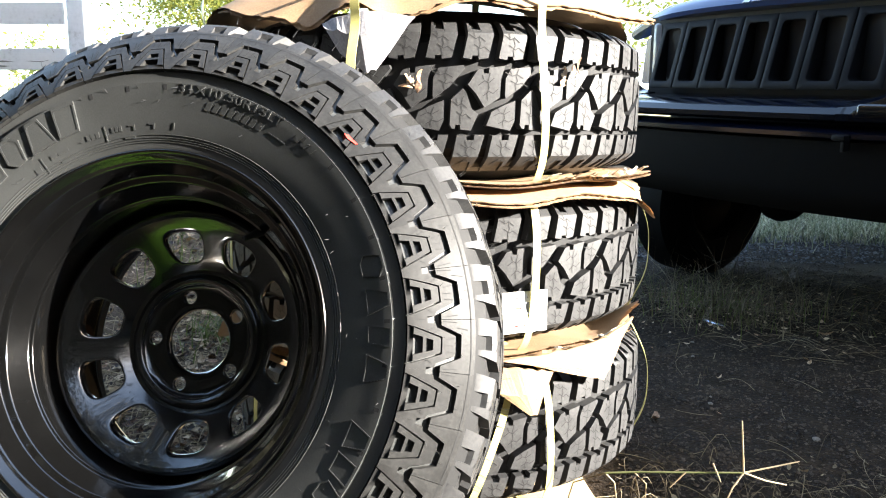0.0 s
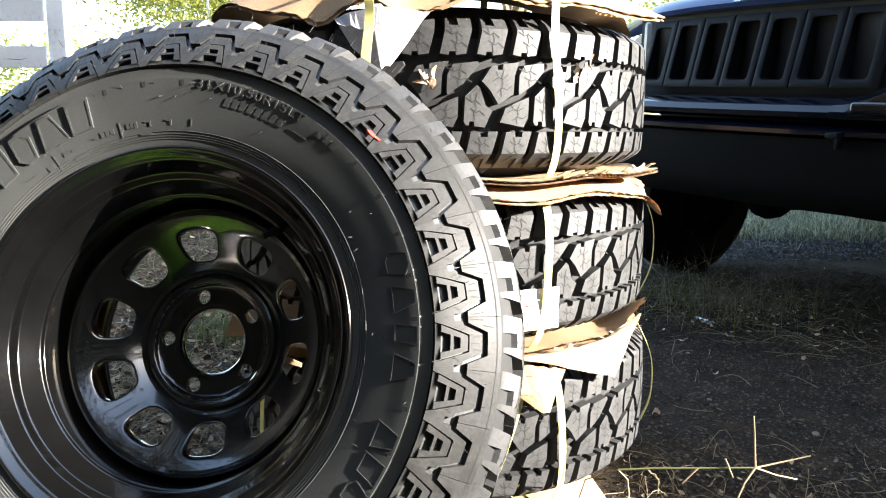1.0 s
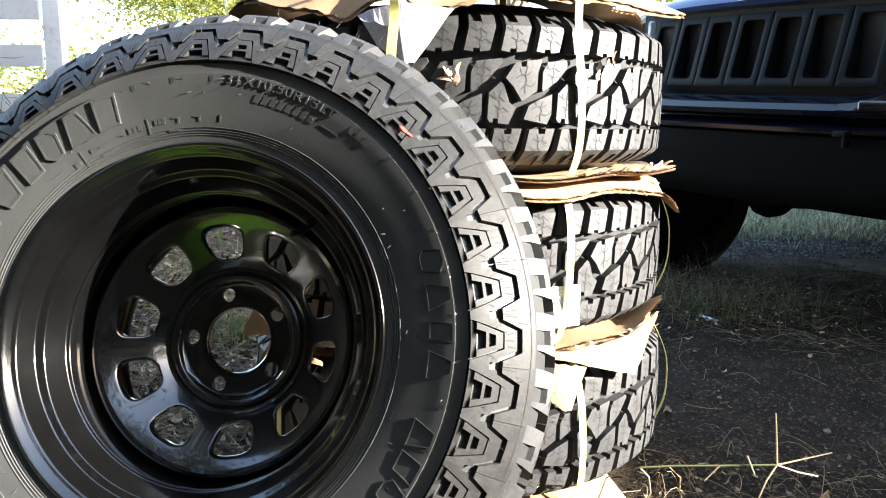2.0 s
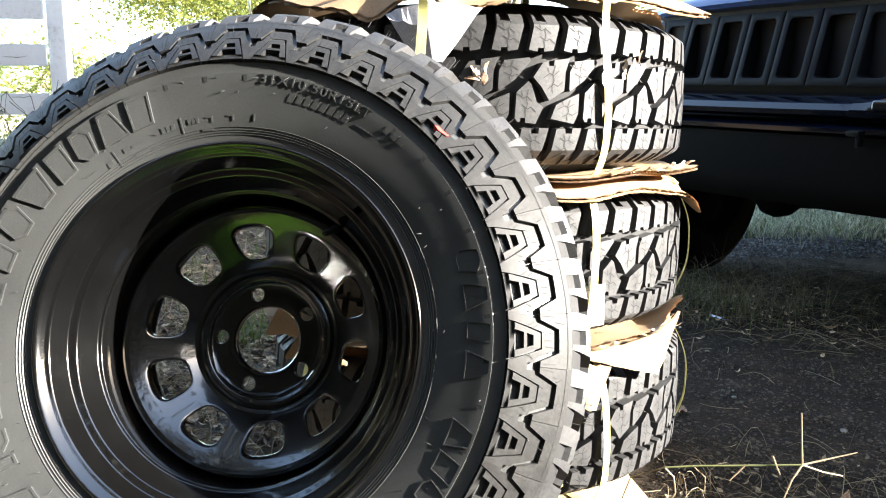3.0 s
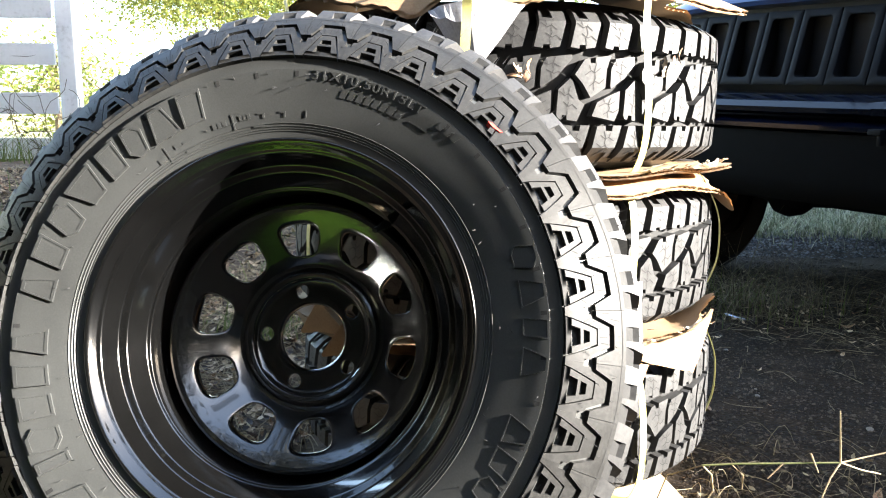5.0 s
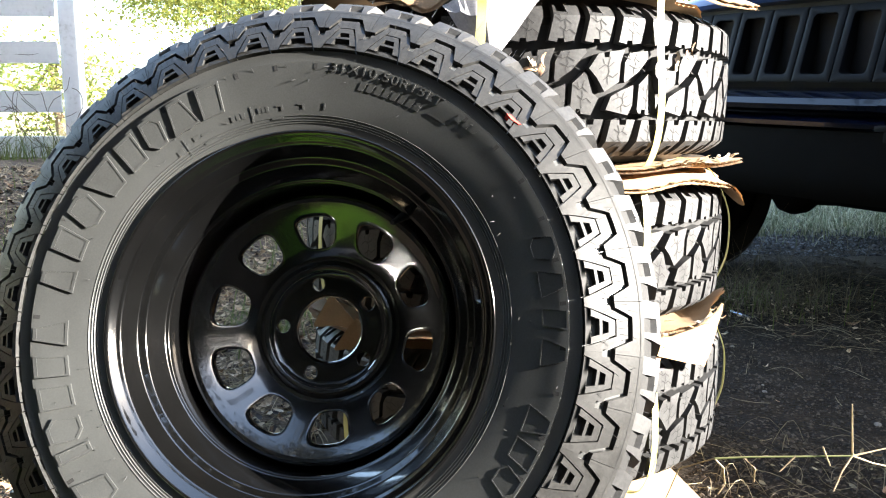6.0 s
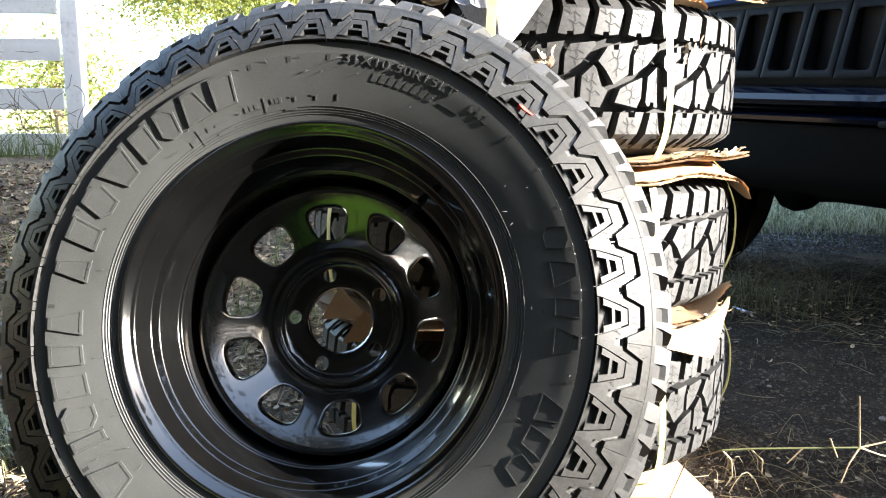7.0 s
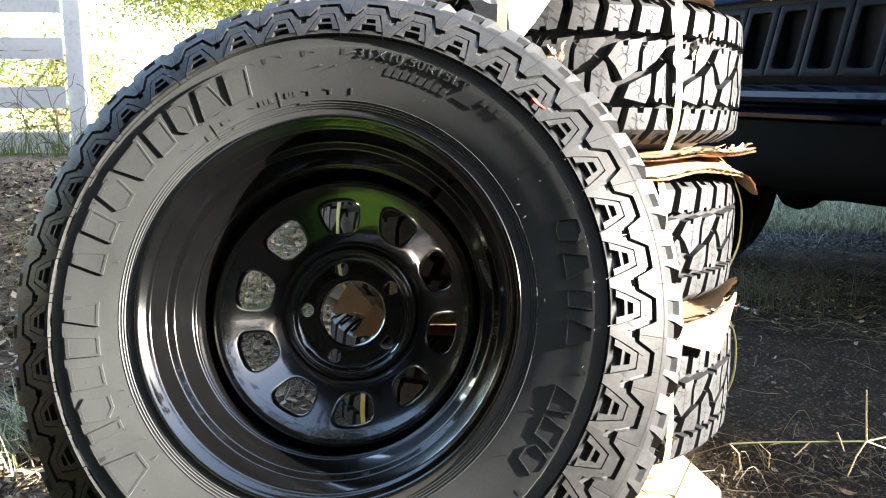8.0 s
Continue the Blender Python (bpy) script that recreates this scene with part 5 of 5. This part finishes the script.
# forked twig standing by the stack
def twig():
    tw = new("forked_twig")
    tw.location = (0.440, 1.00, 0.022)
    tagged(tw, "pale forked dry twig with a green stem", "twig")

    def rod(p, r0, r1, mat, name):
        bm = bmesh.new()
        rows = []
        p = [(x * 0.92, y, z + (0.058 if z > 0 else 0.0)) for x, y, z in p]
        for k, q in enumerate(p):
            q = Vector(q)
            nxt = Vector(p[min(k + 1, len(p) - 1)]) - Vector(p[max(k - 1, 0)])
            a = nxt.orthogonal().normalized()
            b = nxt.normalized().cross(a)
            r = r0 + (r1 - r0) * k / (len(p) - 1)
            rows.append([bm.verts.new(q + (a * math.cos(i * 1.0472) + b * math.sin(i * 1.0472)) * r) for i in range(6)])
        for a, b in zip(rows, rows[1:]):
            for i in range(6):
                j = (i + 1) % 6
                bm.faces.new((a[i], a[j], b[j], b[i]))
        bm.faces.new(rows[0])
        bm.faces.new(rows[-1])
        part(name, bm, mat, tw)
    rod([(-0.215, 0.02, 0.060), (-0.16, 0.015, 0.064), (-0.08, 0.005, 0.068), (0, 0, 0.070)], 0.0016, 0.0014, GRASS, "stem")
    for p in ([(0, 0, 0.070), (-0.003, 0.002, 0.11), (-0.008, 0.0, 0.150)], [(0, 0, 0.070), (0.04, 0.0, 0.078), (0.085, -0.005, 0.090)], [(0, 0, 0.070), (-0.02, -0.008, 0.050), (-0.036, -0.015, 0.022)], [(0, 0, 0.070), (0.035, 0.0, 0.058), (0.075, 0.01, 0.046)],
              [(-0.215, 0.02, 0.060), (-0.200, 0.018, 0.046), (-0.196, 0.018, 0.020), (-0.206, 0.018, 0.004)], [(-0.17, 0.016, 0.064), (-0.150, 0.014, 0.046), (-0.150, 0.014, 0.024)], [(-0.215, 0.02, 0.060), (-0.26, 0.05, 0.03), (-0.28, 0.09, -0.024)], [(-0.09, 0.006, 0.068), (-0.115, 0.004, 0.045)], [(-0.05, 0.0, 0.085), (-0.035, 0.0, 0.055)]):
        rod(p, 0.0014, 0.0009, STRAW, "branch")


twig()


# ---- trees ----
def tree(x, y, z0, height, trunk_r, crown_r, crown_z, seed, leaves=5000, size=0.09, flat=0.7, leafage=LEAVES):
    rnd = random.Random(seed)
    t = new("tree")
    t.location = (x, y, z0)
    tagged(t, "leafy tree with yellow-green foliage at the field's edge" if leafage is LEAVES else "sparse pale shrub in the meadow" if leafage is PALE_LEAVES else "unseen dark tree added to dim sky and reflections", "tree", group="trees round the yard")
    bm = bmesh.new()

    def limb(p, q, r0, r1, n=6):
        d = (q - p).normalized()
        a = d.orthogonal().normalized()
        b = d.cross(a)
        rows = []
        for k in range(n + 1):
            s = k / n
            c = p.lerp(q, s) + Vector((rnd.uniform(-1, 1), rnd.uniform(-1, 1), 0)) * r0 * 0.4 * (0 < k < n)
            r = r0 + (r1 - r0) * s
            rows.append([bm.verts.new(c + (a * math.cos(i * math.pi / 4) + b * math.sin(i * math.pi / 4)) * r) for i in range(8)])
        for u, v in zip(rows, rows[1:]):
            for i in range(8):
                j = (i + 1) % 8
                bm.faces.new((u[i], u[j], v[j], v[i]))
    top = Vector((0, 0, height * 0.72))
    limb(Vector((0, 0, -0.3)), top, trunk_r, trunk_r * 0.35, 10)
    ends = []
    for k in range(9):
        s = rnd.uniform(0.35, 1.0)
        a = k * 2.4 + rnd.uniform(-.3, .3)
        e = Vector((math.cos(a) * crown_r * rnd.uniform(.5, .95), math.sin(a) * crown_r * rnd.uniform(.5, .95), crown_z + rnd.uniform(-.5, .7) * crown_r * flat))
        limb(top * s, e, trunk_r * 0.35, trunk_r * 0.06, 6)
        ends.append(e)
    part("trunk", bm, BARK, t)
    clumps = ends + [Vector((rnd.gauss(0, .5) * crown_r, rnd.gauss(0, .5) * crown_r, crown_z + rnd.gauss(0, .42) * crown_r * flat)) for k in range(26)]
    verts, faces = [], []
    for k in range(leaves):
        c = rnd.choice(clumps)
        r = crown_r * 0.26
        p = c + Vector((rnd.gauss(0, 1) * r, rnd.gauss(0, 1) * r, rnd.gauss(0, .7) * r))
        m = Matrix.Translation(p) @ Euler((rnd.uniform(-1, 1), rnd.uniform(-1, 1), rnd.uniform(0, 6.28))).to_matrix().to_4x4()
        s = size * rnd.uniform(.6, 1.3)
        o = len(verts)
        verts += [tuple(m @ Vector(q)) for q in ((-s, 0, 0), (-.2 * s, -.5 * s, .12 * s), (s, 0, .05 * s), (-.2 * s, .5 * s, .12 * s))]
        faces += [(o, o + 1, o + 2), (o, o + 2, o + 3)]
    me = bpy.data.meshes.new("crown")
    me.from_pydata(verts, [], faces)
    me.materials.append(leafage)
    part_mesh("crown", me, t)
    return t


tree(-4.1, 15.5, 0.4, 4.6, 0.06, 2.1, 3.0, 31, 22000, 0.05, 0.32)
tree(2.2, 19.0, 0.2, 9.0, 0.25, 3.0, 6.8, 33, 5000, 0.12)
tree(-19.0, 40.0, 0.3, 6.0, 0.3, 4.0, 2.4, 34, 4000, 0.16)
tree(-9.0, 44.0, 0.3, 6.0, 0.3, 4.0, 2.2, 35, 4000, 0.16)
tree(12.0, 30.0, 0.3, 10.0, 0.3, 5.0, 5.0, 36, 5000, 0.16)
# Unseen trees behind and left, added to darken the wheel's reflections.
tree(-4.2, -6.5, 0.0, 10.0, 0.3, 3.6, 3.0, 37, 20000, 0.17, leafage=DARK_FOLIAGE)
tree(0.8, -7.5, 0.0, 10.0, 0.3, 3.8, 3.0, 38, 20000, 0.17, leafage=DARK_FOLIAGE)
tree(-9.5, -4.5, 0.0, 10.0, 0.3, 3.8, 3.0, 39, 20000, 0.17, leafage=DARK_FOLIAGE)
tree(7.5, -9.5, 0.0, 10.0, 0.3, 3.4, 3.9, 45, 20000, 0.17, 0.9, leafage=DARK_FOLIAGE)
tree(3.4, -8.6, 0.0, 10.0, 0.3, 3.4, 3.0, 46, 20000, 0.17, 0.9, leafage=DARK_FOLIAGE)
tree(-1.2, -2.7, 0.0, 9.0, 0.22, 2.7, 6.3, 48, 9000, 0.13, leafage=DARK_FOLIAGE)
tree(-6.0, 1.2, 0.0, 6.0, 0.16, 2.2, 2.4, 49, 16000, 0.15, 0.9, leafage=DULL_LEAVES)
# Unseen trees round the sun's gap, added to darken reflections in the barrel.
tree(12.5, -2.0, 0.0, 3.6, 0.10, 2.0, 1.9, 50, 14000, 0.13, 0.45, leafage=DARK_FOLIAGE)
for hx, hy, sd in ((13.0, 3.4, 51), (13.0, -7.4, 52)):
    tree(hx, hy, 0.0, 8.0, 0.20, 2.5, 4.2, sd, 16000, 0.15, 1.0, leafage=DARK_FOLIAGE)
# Unseen trees to the left, added to block low sky from car and tyre.
tree(-10.8, -1.0, 0.0, 10.0, 0.3, 3.6, 2.8, 47, 20000, 0.19, leafage=DARK_FOLIAGE)
tree(-11.5, 1.5, 0.0, 10.0, 0.3, 3.8, 4.6, 40, 18000, 0.17)
tree(-4.3, 9.4, 0.4, 1.7, 0.010, 0.50, 0.95, 41, 300, 0.022, leafage=PALE_LEAVES)
tree(-3.3, 10.2, 0.4, 1.6, 0.010, 0.6, 0.8, 42, 300, 0.022, leafage=PALE_LEAVES)
tree(-6.6, 11.0, 0.4, 1.6, 0.010, 0.7, 0.7, 43, 300, 0.024, leafage=PALE_LEAVES)


PALE_STONE = material("pale_stone", [(0.13, 0.115, 0.095), (0.24, 0.215, 0.18)], 0.85, scale=80, fine=500, bump=0.3)


# single stones and leaves that stand out on the dark soil
def lone(kind, label, x, y, size, mat, seed):
    rnd = random.Random(seed)
    bm = bmesh.new()
    if kind == "stone":
        bmesh.ops.create_icosphere(bm, subdivisions=2, radius=size)
        for v in bm.verts:
            v.co *= 1 + 0.25 * noise.noise(v.co * (1.2 / size))
            v.co.z *= 0.6
    else:
        curled_leaf(bm, pose(0, 0, size * 0.15, 12, -8, 0), size * 2, size * 0.8, rnd)
    thing(kind, mesh_of(kind, bm, mat), label, kind, pose(x, y, ground_z(x, y) + 0.002, 0, 0, rnd.uniform(0, 360)), group=kind + "s on the soil")


for k, (x, y, r) in enumerate(((0.795, 1.466, 0.008), (0.640, 1.66, 0.006), (0.655, 1.70, 0.004), (0.72, 2.02, 0.006), (0.78, 2.20, 0.006))):
    lone("stone", "small pale stone lying on dark soil", x, y, r, PALE_STONE, k)
for k, (x, y, r) in enumerate(((0.485, 1.578, 0.024), (1.05, 1.42, 0.018), (0.62, 1.17, 0.02), (1.25, 2.30, 0.022), (0.50, 1.12, 0.016))):
    lone("fallen_leaf", "dry curled leaf lying on dark soil", x, y, r, LEAF_DRY, 20 + k)
